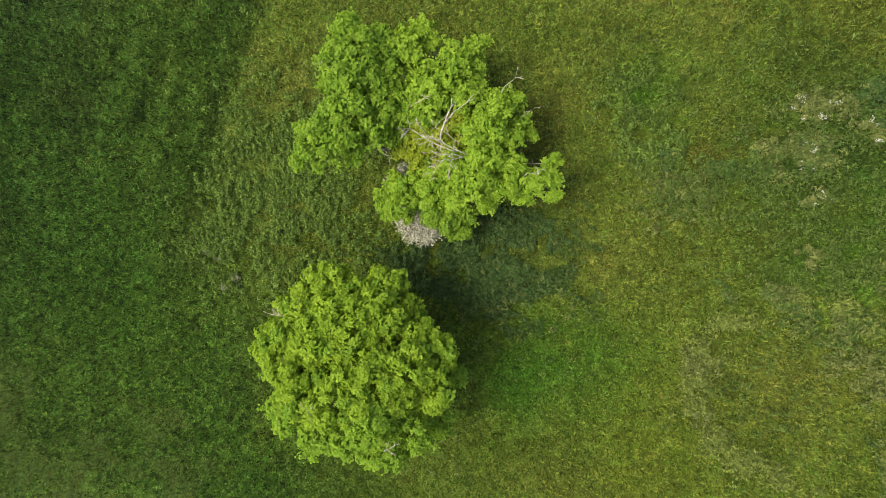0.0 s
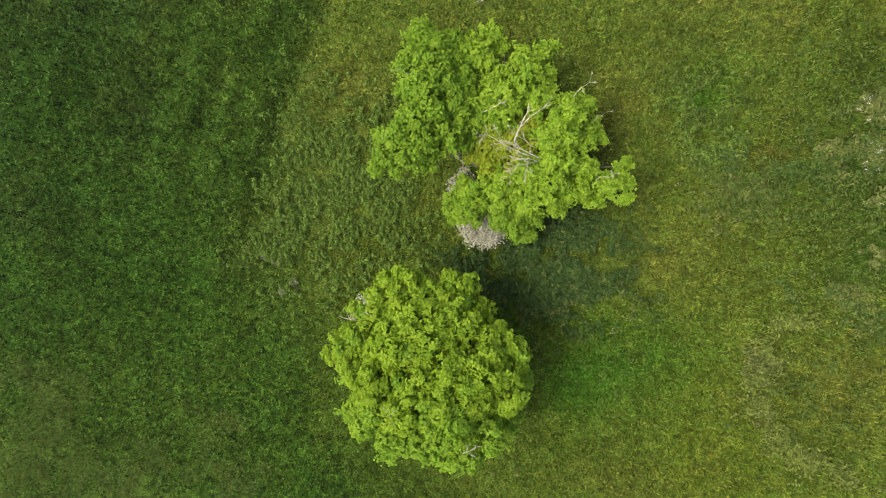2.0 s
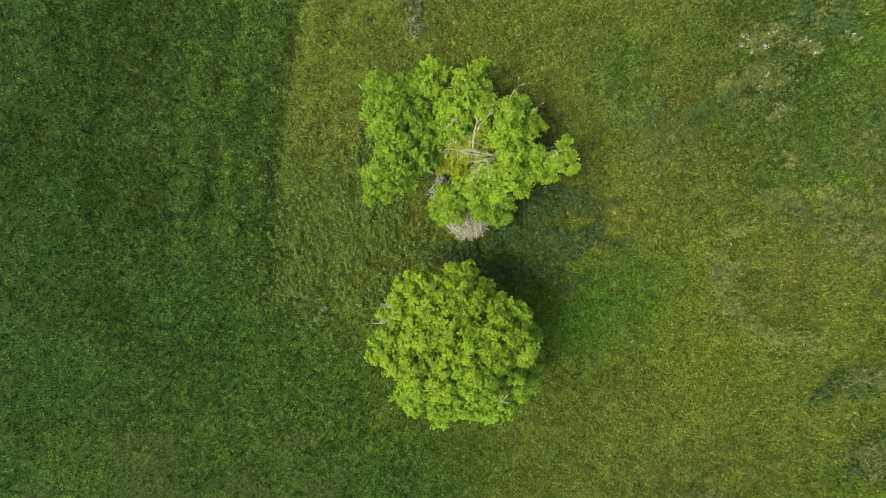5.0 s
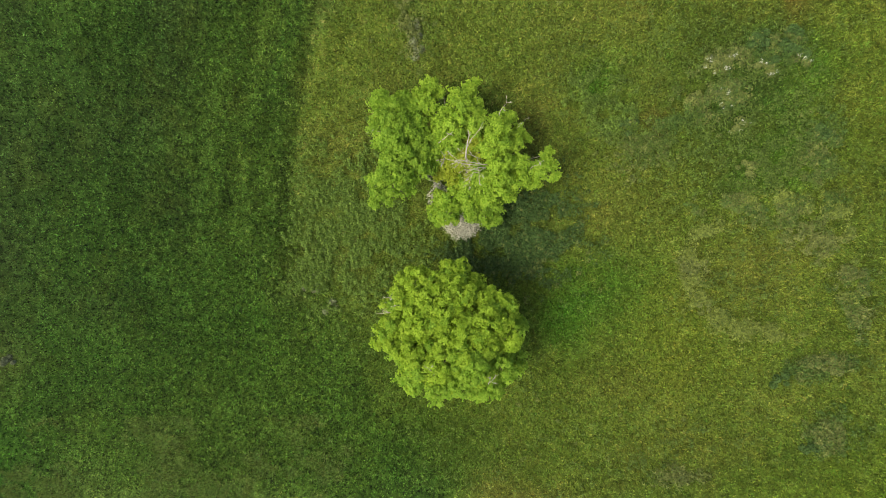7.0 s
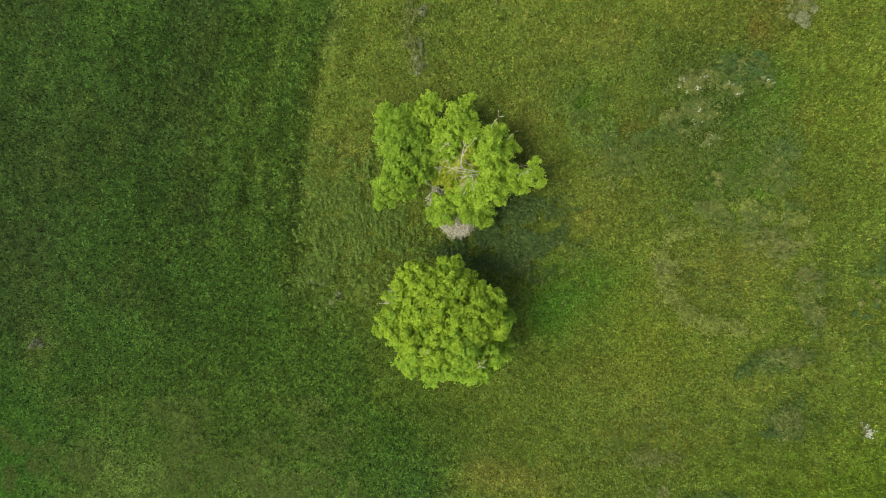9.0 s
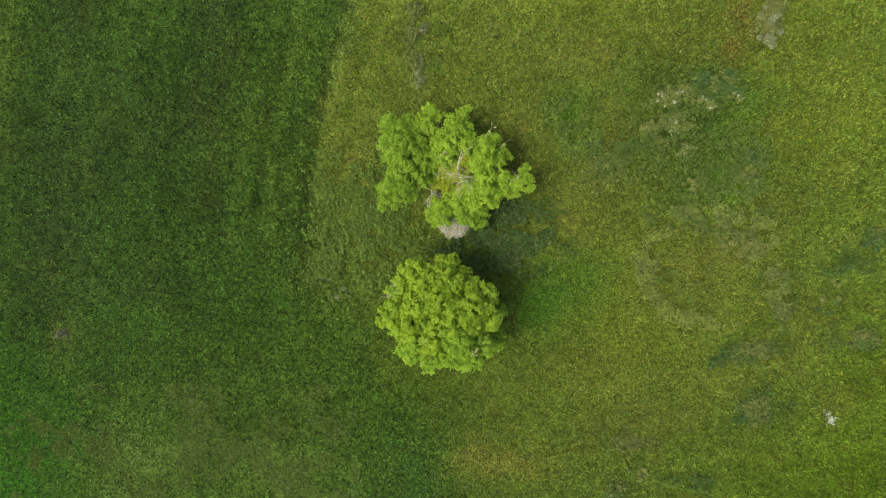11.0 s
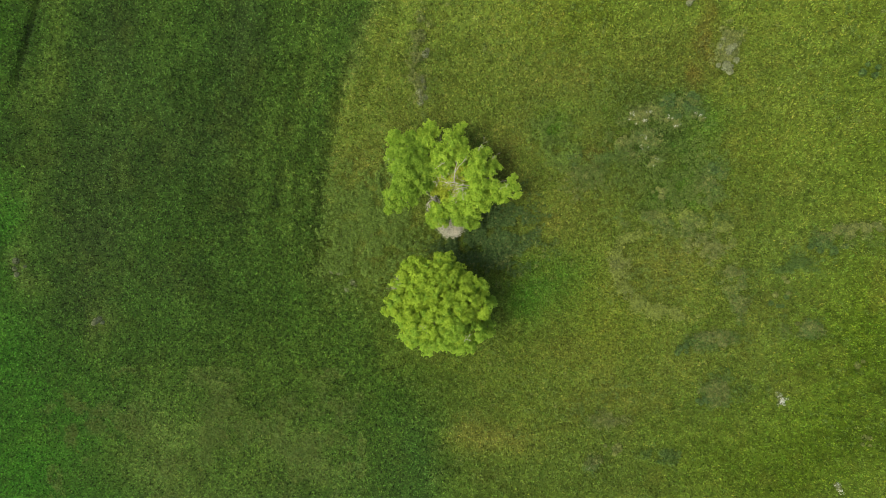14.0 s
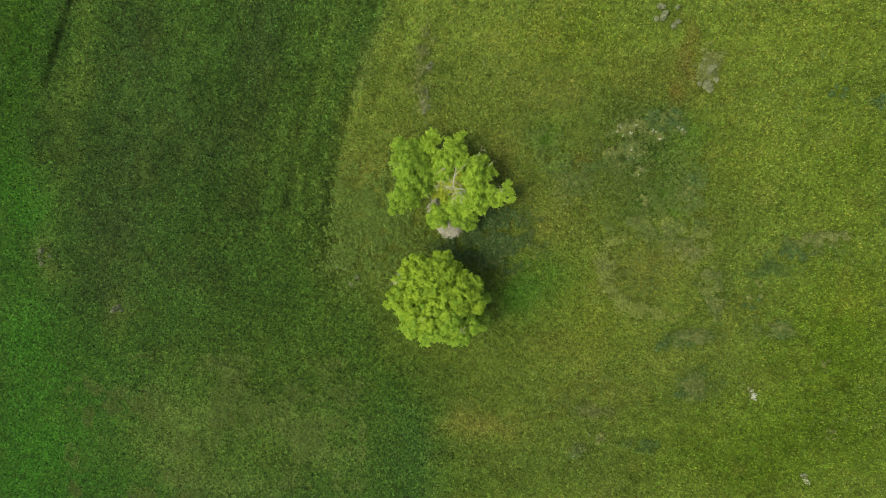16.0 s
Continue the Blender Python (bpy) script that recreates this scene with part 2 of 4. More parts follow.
def mat_sward(name, grain, rough, gloss=0.15):
    """Plant colour from the mesh, with grain and fine relief."""
    m, t, b = nodes_of(name)
    att = t.nodes.new("ShaderNodeAttribute")
    att.attribute_name = "tone"
    geo = t.nodes.new("ShaderNodeNewGeometry")
    nz = t.nodes.new("ShaderNodeTexNoise")
    nz.inputs["Scale"].default_value, nz.inputs["Detail"].default_value = grain, 5
    t.links.new(geo.outputs["Position"], nz.inputs["Vector"])
    ramp = t.nodes.new("ShaderNodeMapRange")
    ramp.inputs[1].default_value, ramp.inputs[2].default_value = 0.3, 0.7
    ramp.inputs[3].default_value, ramp.inputs[4].default_value = 0.50, 1.45
    t.links.new(nz.outputs[0], ramp.inputs[0])
    mul = t.nodes.new("ShaderNodeVectorMath")
    mul.operation = "SCALE"
    t.links.new(att.outputs["Color"], mul.inputs[0])
    t.links.new(ramp.outputs[0], mul.inputs["Scale"])
    t.links.new(mul.outputs[0], b.inputs["Base Color"])
    b.inputs["Roughness"].default_value = rough
    b.inputs["Specular IOR Level"].default_value = gloss
    bump = t.nodes.new("ShaderNodeBump")
    bump.inputs["Strength"].default_value, bump.inputs["Distance"].default_value = 0.7, 0.08
    t.links.new(nz.outputs[0], bump.inputs["Height"])
    t.links.new(bump.outputs[0], b.inputs["Normal"])
    return m


def mat_leaf(name, dark, light, glow=0.35, patch=1.9, rough=0.55):
    """Leaves: each one its own shade between two colours, letting some light through."""
    m, t, b = nodes_of(name)
    geo = t.nodes.new("ShaderNodeNewGeometry")
    nz = t.nodes.new("ShaderNodeTexNoise")
    nz.inputs["Scale"].default_value, nz.inputs["Detail"].default_value = patch, 3
    t.links.new(geo.outputs["Position"], nz.inputs["Vector"])
    add = t.nodes.new("ShaderNodeMath")
    add.operation = "MULTIPLY_ADD"
    add.inputs[1].default_value = 0.55
    t.links.new(geo.outputs["Random Per Island"], add.inputs[0])
    sub = t.nodes.new("ShaderNodeMapRange")
    sub.inputs[1].default_value, sub.inputs[2].default_value = 0.3, 0.7
    sub.inputs[3].default_value, sub.inputs[4].default_value = 0.0, 0.45
    t.links.new(nz.outputs[0], sub.inputs[0])
    t.links.new(sub.outputs[0], add.inputs[2])
    mix = t.nodes.new("ShaderNodeMix")
    mix.data_type = "RGBA"
    mix.inputs[6].default_value, mix.inputs[7].default_value = (*dark, 1), (*light, 1)
    t.links.new(add.outputs[0], mix.inputs[0])
    t.links.new(mix.outputs[2], b.inputs["Base Color"])
    b.inputs["Roughness"].default_value = rough
    b.inputs["Specular IOR Level"].default_value = 0.12
    tr = t.nodes.new("ShaderNodeBsdfTranslucent")
    t.links.new(mix.outputs[2], tr.inputs["Color"])
    ms = t.nodes.new("ShaderNodeMixShader")
    ms.inputs[0].default_value = glow
    t.links.new(b.outputs[0], ms.inputs[1])
    t.links.new(tr.outputs[0], ms.inputs[2])
    t.links.new(ms.outputs[0], t.nodes["Material Output"].inputs[0])
    return m


def mat_bark(name, dark, light, scale=6.0):
    m, t, b = nodes_of(name)
    geo = t.nodes.new("ShaderNodeNewGeometry")
    nz = t.nodes.new("ShaderNodeTexNoise")
    nz.inputs["Scale"].default_value, nz.inputs["Detail"].default_value = scale, 6
    t.links.new(geo.outputs["Position"], nz.inputs["Vector"])
    cr = t.nodes.new("ShaderNodeValToRGB")
    cr.color_ramp.elements[0].position, cr.color_ramp.elements[1].position = 0.35, 0.68
    cr.color_ramp.elements[0].color, cr.color_ramp.elements[1].color = (*dark, 1), (*light, 1)
    t.links.new(nz.outputs[0], cr.inputs[0])
    t.links.new(cr.outputs[0], b.inputs["Base Color"])
    b.inputs["Roughness"].default_value = 0.9
    bump = t.nodes.new("ShaderNodeBump")
    bump.inputs["Strength"].default_value, bump.inputs["Distance"].default_value = 0.8, 0.03
    t.links.new(nz.outputs[0], bump.inputs["Height"])
    t.links.new(bump.outputs[0], b.inputs["Normal"])
    return m


M_TURF = mat_sward("turf", 4.5, 0.95, 0.05)
M_BLADE = mat_sward("grass_blades", 8.0, 0.75, 0.06)
M_LEAF_YELLOW = mat_leaf("young_leaf_yellow", (0.136, 0.242, 0.018), (0.305, 0.430, 0.047), 0.54)
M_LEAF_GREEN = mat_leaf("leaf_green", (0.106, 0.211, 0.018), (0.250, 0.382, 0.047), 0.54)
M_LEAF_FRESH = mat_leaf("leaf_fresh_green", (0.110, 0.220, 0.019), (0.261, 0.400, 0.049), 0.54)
M_LEAF_LIME = mat_leaf("young_leaf_lime", (0.134, 0.244, 0.021), (0.303, 0.444, 0.052), 0.54)
M_LEAF_GOLD = mat_leaf("young_leaf_gold", (0.167, 0.238, 0.018), (0.329, 0.391, 0.047), 0.54)
M_LEAF_SHRUB = mat_leaf("shrub_leaf", (0.015, 0.040, 0.008), (0.085, 0.140, 0.032), 0.2, 4.0)
M_LEAF_GREY = mat_leaf("grey_leaf", (0.022, 0.040, 0.010), (0.162, 0.185, 0.056), 0.15, 2.0)
# leafy shrubs, and the weeds whose dark colour adds shade between the trees
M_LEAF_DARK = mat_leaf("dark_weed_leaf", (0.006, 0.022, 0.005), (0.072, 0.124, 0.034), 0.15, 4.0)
M_LEAF_PALE = mat_leaf("pale_shrub_leaf", (0.026, 0.042, 0.018), (0.205, 0.226, 0.132), 0.15, 2.0)
M_BLOSSOM = mat_leaf("white_blossom", (0.26, 0.28, 0.25), (0.44, 0.45, 0.42), 0.2, 2.0)
M_TWIG_PALE = mat_leaf("pale_lichen_twig", (0.20, 0.20, 0.155), (0.42, 0.41, 0.34), 0.05, 2.0)
M_BARK = mat_bark("bark", (0.05, 0.04, 0.03), (0.16, 0.13, 0.10))
M_BARK_GREY = mat_bark("grey_bark", (0.09, 0.08, 0.065), (0.24, 0.215, 0.18))
M_DEAD = mat_bark("bleached_deadwood", (0.21, 0.18, 0.145), (0.42, 0.385, 0.325), 9.0)
M_WEED_LIGHT = mat_leaf("pale_weed_leaf", (0.026, 0.052, 0.009), (0.195, 0.232, 0.055), 0.2, 4.0)
M_WEED = mat_leaf("weed_leaf", (0.012, 0.034, 0.006), (0.118, 0.170, 0.036), 0.22, 4.0)
M_WEED_FRESH = mat_leaf("fresh_weed_leaf", (0.016, 0.046, 0.007), (0.152, 0.230, 0.044), 0.25, 4.0)


# ---- meshes ----
def triangles_mesh(name, verts, faces, material, tone=None, slots=None, materials=None):
    """A mesh from arrays: verts (n, 3), faces (m, 3); tone: a colour for each vertex."""
    me = bpy.data.meshes.new(name)
    n, m = len(verts), len(faces)
    me.vertices.add(n)
    me.vertices.foreach_set("co", np.ascontiguousarray(verts, dtype=np.float32).ravel())
    me.loops.add(3 * m)
    me.loops.foreach_set("vertex_index", np.ascontiguousarray(faces, dtype=np.int32).ravel())
    me.polygons.add(m)
    me.polygons.foreach_set("loop_start", np.arange(0, 3 * m, 3, dtype=np.int32))
    me.polygons.foreach_set("loop_total", np.full(m, 3, dtype=np.int32))
    for mt in (materials or (material,)):
        me.materials.append(mt)
    if slots is not None:
        me.polygons.foreach_set("material_index", np.ascontiguousarray(slots, dtype=np.int32))
    me.update(calc_edges=True)
    if tone is not None:
        a = me.attributes.new("tone", "FLOAT_COLOR", "POINT")
        rgba = np.ones((n, 4), dtype=np.float32)
        rgba[:, :3] = tone
        a.data.foreach_set("color", rgba.ravel())
    return me


def part(name, bm_or_mesh, material, parent, label=""):
    """One mesh object under a thing or a part."""
    me = bm_or_mesh
    if isinstance(me, bmesh.types.BMesh):
        me = bpy.data.meshes.new(name)
        bm_or_mesh.to_mesh(me)
        bm_or_mesh.free()
        me.materials.append(material)
    ob = new(name, me)
    ob.parent = parent
    if label:
        ob["label"] = label
    return ob


def thing(name, x, y, label, category, group="", kind="", sink=0.0):
    """An Empty that stands on the ground, for the parts of one thing."""
    ob = new(name)
    ob.location = (x, y, float(ground_height(np.array([x]), np.array([y]))[0]) - sink)
    ob.empty_display_size = 0.3
    return tagged(ob, label, category, group, kind)


def tube(bm, points, radii, sides=7):
    """A tapered tube along a line of points."""
    rings = []
    for k, p in enumerate(points):
        d = (points[min(k + 1, len(points) - 1)] - points[max(k - 1, 0)]).normalized()
        side = d.orthogonal().normalized()
        up = d.cross(side)
        rings.append([bm.verts.new(p + (side * math.cos(a) + up * math.sin(a)) * radii[k] * random.uniform(0.88, 1.12))
                      for a in (2 * math.pi * j / sides for j in range(sides))])
    for r0, r1 in zip(rings, rings[1:]):
        for j in range(sides):
            f = bm.faces.new((r0[j], r0[(j + 1) % sides], r1[(j + 1) % sides], r1[j]))
            f.smooth = True
    bm.faces.new(rings[0][::-1])
    bm.faces.new(rings[-1])


def limb_line(a, b, bend, steps=6):
    """A crooked line from a to b that sags or rises by bend."""
    a, b = Vector(a), Vector(b)
    side = Vector((random.uniform(-1, 1), random.uniform(-1, 1), 0)) * (b - a).length * 0.07
    out = []
    for k in range(steps + 1):
        t = k / steps
        p = a.lerp(b, t) + Vector((0, 0, bend)) * math.sin(t * math.pi) + side * math.sin(t * 2 * math.pi)
        if 0 < k < steps:
            p += Vector((random.uniform(-1, 1), random.uniform(-1, 1), random.uniform(-1, 1))) * (b - a).length * 0.02
        out.append(p)
    return out


def taper(r0, r1, n):
    return [r0 + (r1 - r0) * k / (n - 1) for k in range(n)]


def kites(centres, out, length, width, fold=0.25, rosette=False):
    """Leaves as folded kites: centres (n, 3), the way each faces (n, 3), its length and width (n,)."""
    n = len(centres)
    r = rng.normal(size=(n, 3))
    along = np.cross(out, r)
    along /= np.linalg.norm(along, axis=1)[:, None] + 1e-9
    across = np.cross(out, along)
    L, Wd = length[:, None], width[:, None]
    if rosette:             # leaves that spread from one point
        centres = centres + along * L * 0.46
    v = np.empty((n, 4, 3))
    v[:, 0] = centres - along * L * 0.5
    v[:, 1] = centres + across * Wd * 0.5 + out * Wd * fold
    v[:, 2] = centres + along * L * 0.5 - out * L * 0.15
    v[:, 3] = centres - across * Wd * 0.5 + out * Wd * fold
    base = np.arange(n)[:, None] * 4
    f = np.concatenate([base + np.array([0, 1, 2]), base + np.array([0, 2, 3])], axis=1).reshape(-1, 3)
    return v.reshape(-1, 3), f


def unit(v):
    return v / (np.linalg.norm(v, axis=1)[:, None] + 1e-9)


def crown_mesh(name, lobes, tones, materials, origin, puff=0.34, rosettes=24, leaves=7, leaf=0.15, shoots=4, cover=1.0):
    """Foliage on a set of rounded boughs (x, y, z, radius): each bough carries puffs, each puff rosettes of leaves."""
    V, Fc, S, off = [], [], [], 0

    def put(v, f, slot):
        nonlocal off
        V.append(v), Fc.append(f + off), S.append(np.full(len(f), slot) if np.isscalar(slot) else slot)
        off += len(v)

    for (x, y, z, r), tone in zip(lobes, tones):
        size = min(puff, r * 0.62)
        nk = max(4, int(cover * 2.5 * (r / size) ** 2))
        k = np.arange(nk) + rng.uniform(-0.3, 0.3, nk)
        up = (1 - 1.42 * (k + 0.5) / nk).clip(-0.5, 1.0)
        a = k * 2.39996 + rng.uniform(0, 6.28)
        flat = np.sqrt(1 - up * up)
        d = unit(np.stack([np.cos(a) * flat, np.sin(a) * flat, up], 1) + rng.normal(scale=0.12, size=(nk, 3)))
        kr = size * rng.uniform(0.65, 1.25, nk)
        kc = np.array((x, y, z)) + d * (r * rng.uniform(0.82, 1.08, nk) - 0.55 * kr)[:, None] * np.array((1, 1, 0.9))
        for c, q in zip(kc, kr):
            hue = tone if rng.uniform() > 0.10 else (1, 0, 0)[tone]
            ns = max(7, int(rosettes * (q / 0.34) ** 1.7))
            dd = unit(rng.normal(size=(ns, 3)) + np.array((0, 0, 0.35)))
            sc = c + dd * (q * rng.uniform(0.70, 1.10, ns))[:, None]
            lc = np.repeat(sc, leaves, axis=0) + rng.normal(scale=0.03, size=(ns * leaves, 3))
            axis = unit(dd * 0.95 + np.array((0, 0, 0.45)) + rng.normal(scale=0.18, size=(ns, 3)))
            face = unit(np.repeat(axis, leaves, axis=0) + rng.normal(scale=0.22, size=(ns * leaves, 3)))
            ls = leaf * rng.uniform(0.7, 1.35, ns * leaves)
            v, f = kites(lc, face, ls, ls * rng.uniform(0.5, 0.75, ns * leaves), 0.2, True)
            put(v, f, hue)
        # loose shoots that reach out of the bough
        for _ in range(shoots):
            d = unit(rng.normal(size=(1, 3)) * np.array((1, 1, 0.45)) + np.array((0, 0, 0.25)))[0]
            for q in np.linspace(0.85, rng.uniform(1.15, 1.45), 4):
                c = np.array((x, y, z)) + d * r * q * np.array((1, 1, 0.85)) + rng.normal(scale=0.04, size=3)
                ls = leaf * rng.uniform(0.6, 1.1, 11)
                put(*kites(c + rng.normal(scale=0.08, size=(11, 3)), unit(np.array((0, 0, 0.9)) + rng.normal(scale=0.4, size=(11, 3))), ls, ls * 0.7), tone)
    return triangles_mesh(name, np.concatenate(V) - np.array(origin), np.concatenate(Fc), None, slots=np.concatenate(S), materials=materials)


# ---- the ground: one sheet to the horizon ----
def axis_steps(lo, hi, fine, far):
    mid = list(np.arange(lo, hi + 1e-6, fine))
    a, step = [lo], fine
    while a[-1] > -far:
        step *= 1.35
        a.append(a[-1] - step)
    b, step = [hi], fine
    while b[-1] < far:
        step *= 1.35
        b.append(b[-1] + step)
    return np.array(a[:0:-1] + mid + b[1:])


gx, gy = axis_steps(-54, 46, 0.33, 1500), axis_steps(-32, 28, 0.33, 1500)
X, Y = np.meshgrid(gx, gy)
X, Y = X.ravel(), Y.ravel()
Z = ground_height(X, Y)
nx, ny = len(gx), len(gy)
q = (np.arange(ny - 1)[:, None] * nx + np.arange(nx - 1)[None, :]).ravel()
faces = np.concatenate([np.stack([q, q + 1, q + nx + 1], 1), np.stack([q, q + nx + 1, q + nx], 1)])
me = triangles_mesh("ground", np.stack([X, Y, Z], 1), faces, M_TURF, tone=sward(X, Y) * 0.68)
me.polygons.foreach_set("use_smooth", np.ones(len(faces), dtype=bool))
tagged(new("ground", me), "sloping green hillside pasture, darker where it was mown", "meadow", kind="structure")


# ---- grass ----
def grass(name, label, count, sx, sy, blades, length, width, lean, spreads, contrast, seed):
    """Tufts of bent blades over a stretch of the plan, coloured as the sward there."""
    g = np.random.default_rng(seed)
    tx, ty = g.uniform(*sx, count), g.uniform(*sy, count)
    keep = g.uniform(0, 1, count) < 0.72 + 0.4 * fbm(tx, ty, 1.6, 61)
    if seed == 12:      # the inner stretch has its own finer grass
        keep &= (np.abs(tx - 1) > 24) | (np.abs(ty) > 16) | (g.uniform(0, 1, count) < 0.5)
    tx, ty = tx[keep], ty[keep]
    n = len(tx)
    rough = smooth(-1.5, 1.5, mown(tx, ty))
    shade = np.exp(g.normal(-0.06, 1.0, (n, 1)) * (0.58 - 0.36 * rough[:, None]) * contrast).clip(0.2, 2.0)
    hue = 1 + g.normal(0, 0.08, (n, 3)) * np.array((1.3, 0.5, 1.0))
    tone = sward(tx, ty) * shade * hue
    # here and there a tuft of pale, half-dry blades
    straw = (g.uniform(0, 1, (n, 1)) < 0.03 + 0.10 * smooth(0.45, 0.7, fbm(tx, ty, 1.7, 63))[:, None]) * g.uniform(0.25, 0.75, (n, 1)) * (0.5 + 0.5 * rough[:, None])
    tone = np.repeat(tone * (1 - straw) + PALE * 1.25 * straw, blades, axis=0)
    size = np.repeat((0.75 + 0.15 * rough) * g.uniform(0.6, 1.4, n), blades)
    spread = np.repeat(g.uniform(*spreads, n), blades)
    m = n * blades
    turn = np.repeat(g.uniform(0, 2 * np.pi, n), blades) + g.normal(0, 1.2, m)
    bx, by = np.repeat(tx, blades) + g.normal(0, 1, m) * spread, np.repeat(ty, blades) + g.normal(0, 1, m) * spread
    bz = ground_height(bx, by) - 0.01
    ln, wd = length * size * g.uniform(0.6, 1.3, m), width * g.uniform(0.7, 1.4, m)
    tilt = g.normal(lean, 0.3, m).clip(0.1, 1.45)
    dx, dy = np.cos(turn), np.sin(turn)
    v = np.empty((m, 3, 3), dtype=np.float32)
    v[:, 0] = np.stack([bx - dy * wd / 2, by + dx * wd / 2, bz], 1)
    v[:, 1] = np.stack([bx + dy * wd / 2, by - dx * wd / 2, bz], 1)
    v[:, 2] = np.stack([bx + dx * ln * np.sin(tilt), by + dy * ln * np.sin(tilt), bz + ln * np.cos(tilt)], 1)
    tone = np.repeat((tone * np.exp(g.normal(0.0, 0.25, (m, 1))).clip(0.4, 1.55)).clip(0.003, 0.16), 3, axis=0)
    me = triangles_mesh(name, v.reshape(-1, 3), np.arange(3 * m).reshape(-1, 3), M_BLADE, tone=tone)
    return tagged(new(name, me), label, "grass", kind="stuff")


grass("grass", "short green meadow grass in uneven tufts", 92000, (-24, 26), (-16, 17), 7, 0.26, 0.046, 0.95, (0.03, 0.09), 1.5, 11)
grass("outer_grass", "short green meadow grass on the wider slope", 300000, (-53, 44), (-31, 26), 4, 0.22, 0.066, 0.95, (0.03, 0.09), 1.9, 12)


def tussocks(name, label, count, seed, sx=(-13, 44), sy=(-29, 25), least=-2.0, bleach=0.0):
    """Taller tufts of coarse grass in drifts over the rough pasture."""
    g = np.random.default_rng(seed)
    u, v = g.uniform(*sx, count), g.uniform(*sy, count)
    drift = smooth(0.47, 0.66, fbm(u, v, 5.5, 91)) * smooth(0.35, 0.6, fbm(u, v, 1.5, 93))
    ok = (mown(u, v) > least) & (g.uniform(0, 1, count) < drift)
    u, v = u[ok], v[ok]
    k, n = 22, int(ok.sum())
    tone = (sward(u, v) * (1 - bleach) + PALE * bleach) * g.uniform(0.7, 1.25, (n, 1)) * (1 + g.normal(0, 0.08, (n, 3)))
    radius = np.repeat(g.uniform(0.07, 0.20, n), k)
    turn, q = g.uniform(0, 2 * np.pi, n * k), np.sqrt(g.uniform(0, 1, n * k))
    bx, by = np.repeat(u, k) + np.cos(turn) * q * radius, np.repeat(v, k) + np.sin(turn) * q * radius
    bz = ground_height(bx, by) - 0.01
    ln = np.repeat(g.uniform(0.16, 0.34, n), k) * g.uniform(0.7, 1.2, n * k)
    tilt, wd = (0.25 + 0.9 * q + g.normal(0, 0.15, n * k)).clip(0.05, 1.4), g.uniform(0.03, 0.06, n * k)
    turn = turn + g.normal(0, 0.5, n * k)
    dx, dy = np.cos(turn), np.sin(turn)
    w = np.empty((n * k, 3, 3), dtype=np.float32)
    w[:, 0] = np.stack([bx - dy * wd / 2, by + dx * wd / 2, bz], 1)
    w[:, 1] = np.stack([bx + dy * wd / 2, by - dx * wd / 2, bz], 1)
    w[:, 2] = np.stack([bx + dx * ln * np.sin(tilt), by + dy * ln * np.sin(tilt), bz + ln * np.cos(tilt)], 1)
    tone = np.repeat(np.repeat(tone, k, axis=0) * g.uniform(0.75, 1.25, (n * k, 1)), 3, axis=0).clip(0.003, 0.3)
    me = triangles_mesh(name, w.reshape(-1, 3), np.arange(3 * n * k).reshape(-1, 3), M_BLADE, tone=tone)
    return tagged(new(name, me), label, "grass", kind="stuff")


tussocks("tussock_grass", "coarse taller tussock grass in drifts on the rough pasture", 26000, 13)
tussocks("bleached_tussocks", "bleached coarse tussocks standing in the mown grass", 22000, 14, (-42, -8), (-29, -11), -60.0, 0.85)

# ---- the round tree: boughs as centre and radius ----
ROUND_LOBES = (
    (-0.09, -0.99, 4.9, 0.92), (1.16, -1.5, 5.2, 0.51), (-2.3, -1.59, 5.1, 1.2), (-3.36, -2.46, 5.2, 0.91), (-3.97, -3.96, 5.4, 0.9), (-4.67, -4.84, 4.4, 0.42), (-3.76, -4.94, 5.9, 0.57), (-1.01, -2.7, 6.5, 1.21),
    (-2.02, -3.39, 6.7, 1.04), (2.38, -3.24, 5.4, 1.08), (2.75, -4.64, 5.5, 0.9), (1.24, -3.72, 6.6, 1.04), (1.64, -2.46, 5.8, 0.62), (0.16, -4.26, 7.1, 1.02), (-0.93, -5.67, 7, 1.06), (-2.2, -5.71, 6.8, 0.9))
ROUND_LOBES_SOUTH = (
    (0.08, -5.43, 7.2, 0.63), (-2.6, -6.69, 6, 0.88), (-1.27, -7.23, 6.2, 0.83), (1.35, -7.34, 5.4, 0.97), (0.58, -6.08, 6.8, 0.98), (3.48, -6.53, 2.6, 0.8), (2.26, -6.49, 5.4, 0.94), (0.84, -7.74, 5.5, 0.5),
    (-2.93, -4.9, 6.6, 0.72), (3.74, -4.3, 2.7, 0.5), (-0.93, -1.36, 5.6, 0.63), (-1.64, -2.31, 6.3, 0.94), (0.06, -2.15, 6.2, 1.05), (-3, -5.96, 6.4, 0.48), (-0.23, -7, 6.5, 0.72))
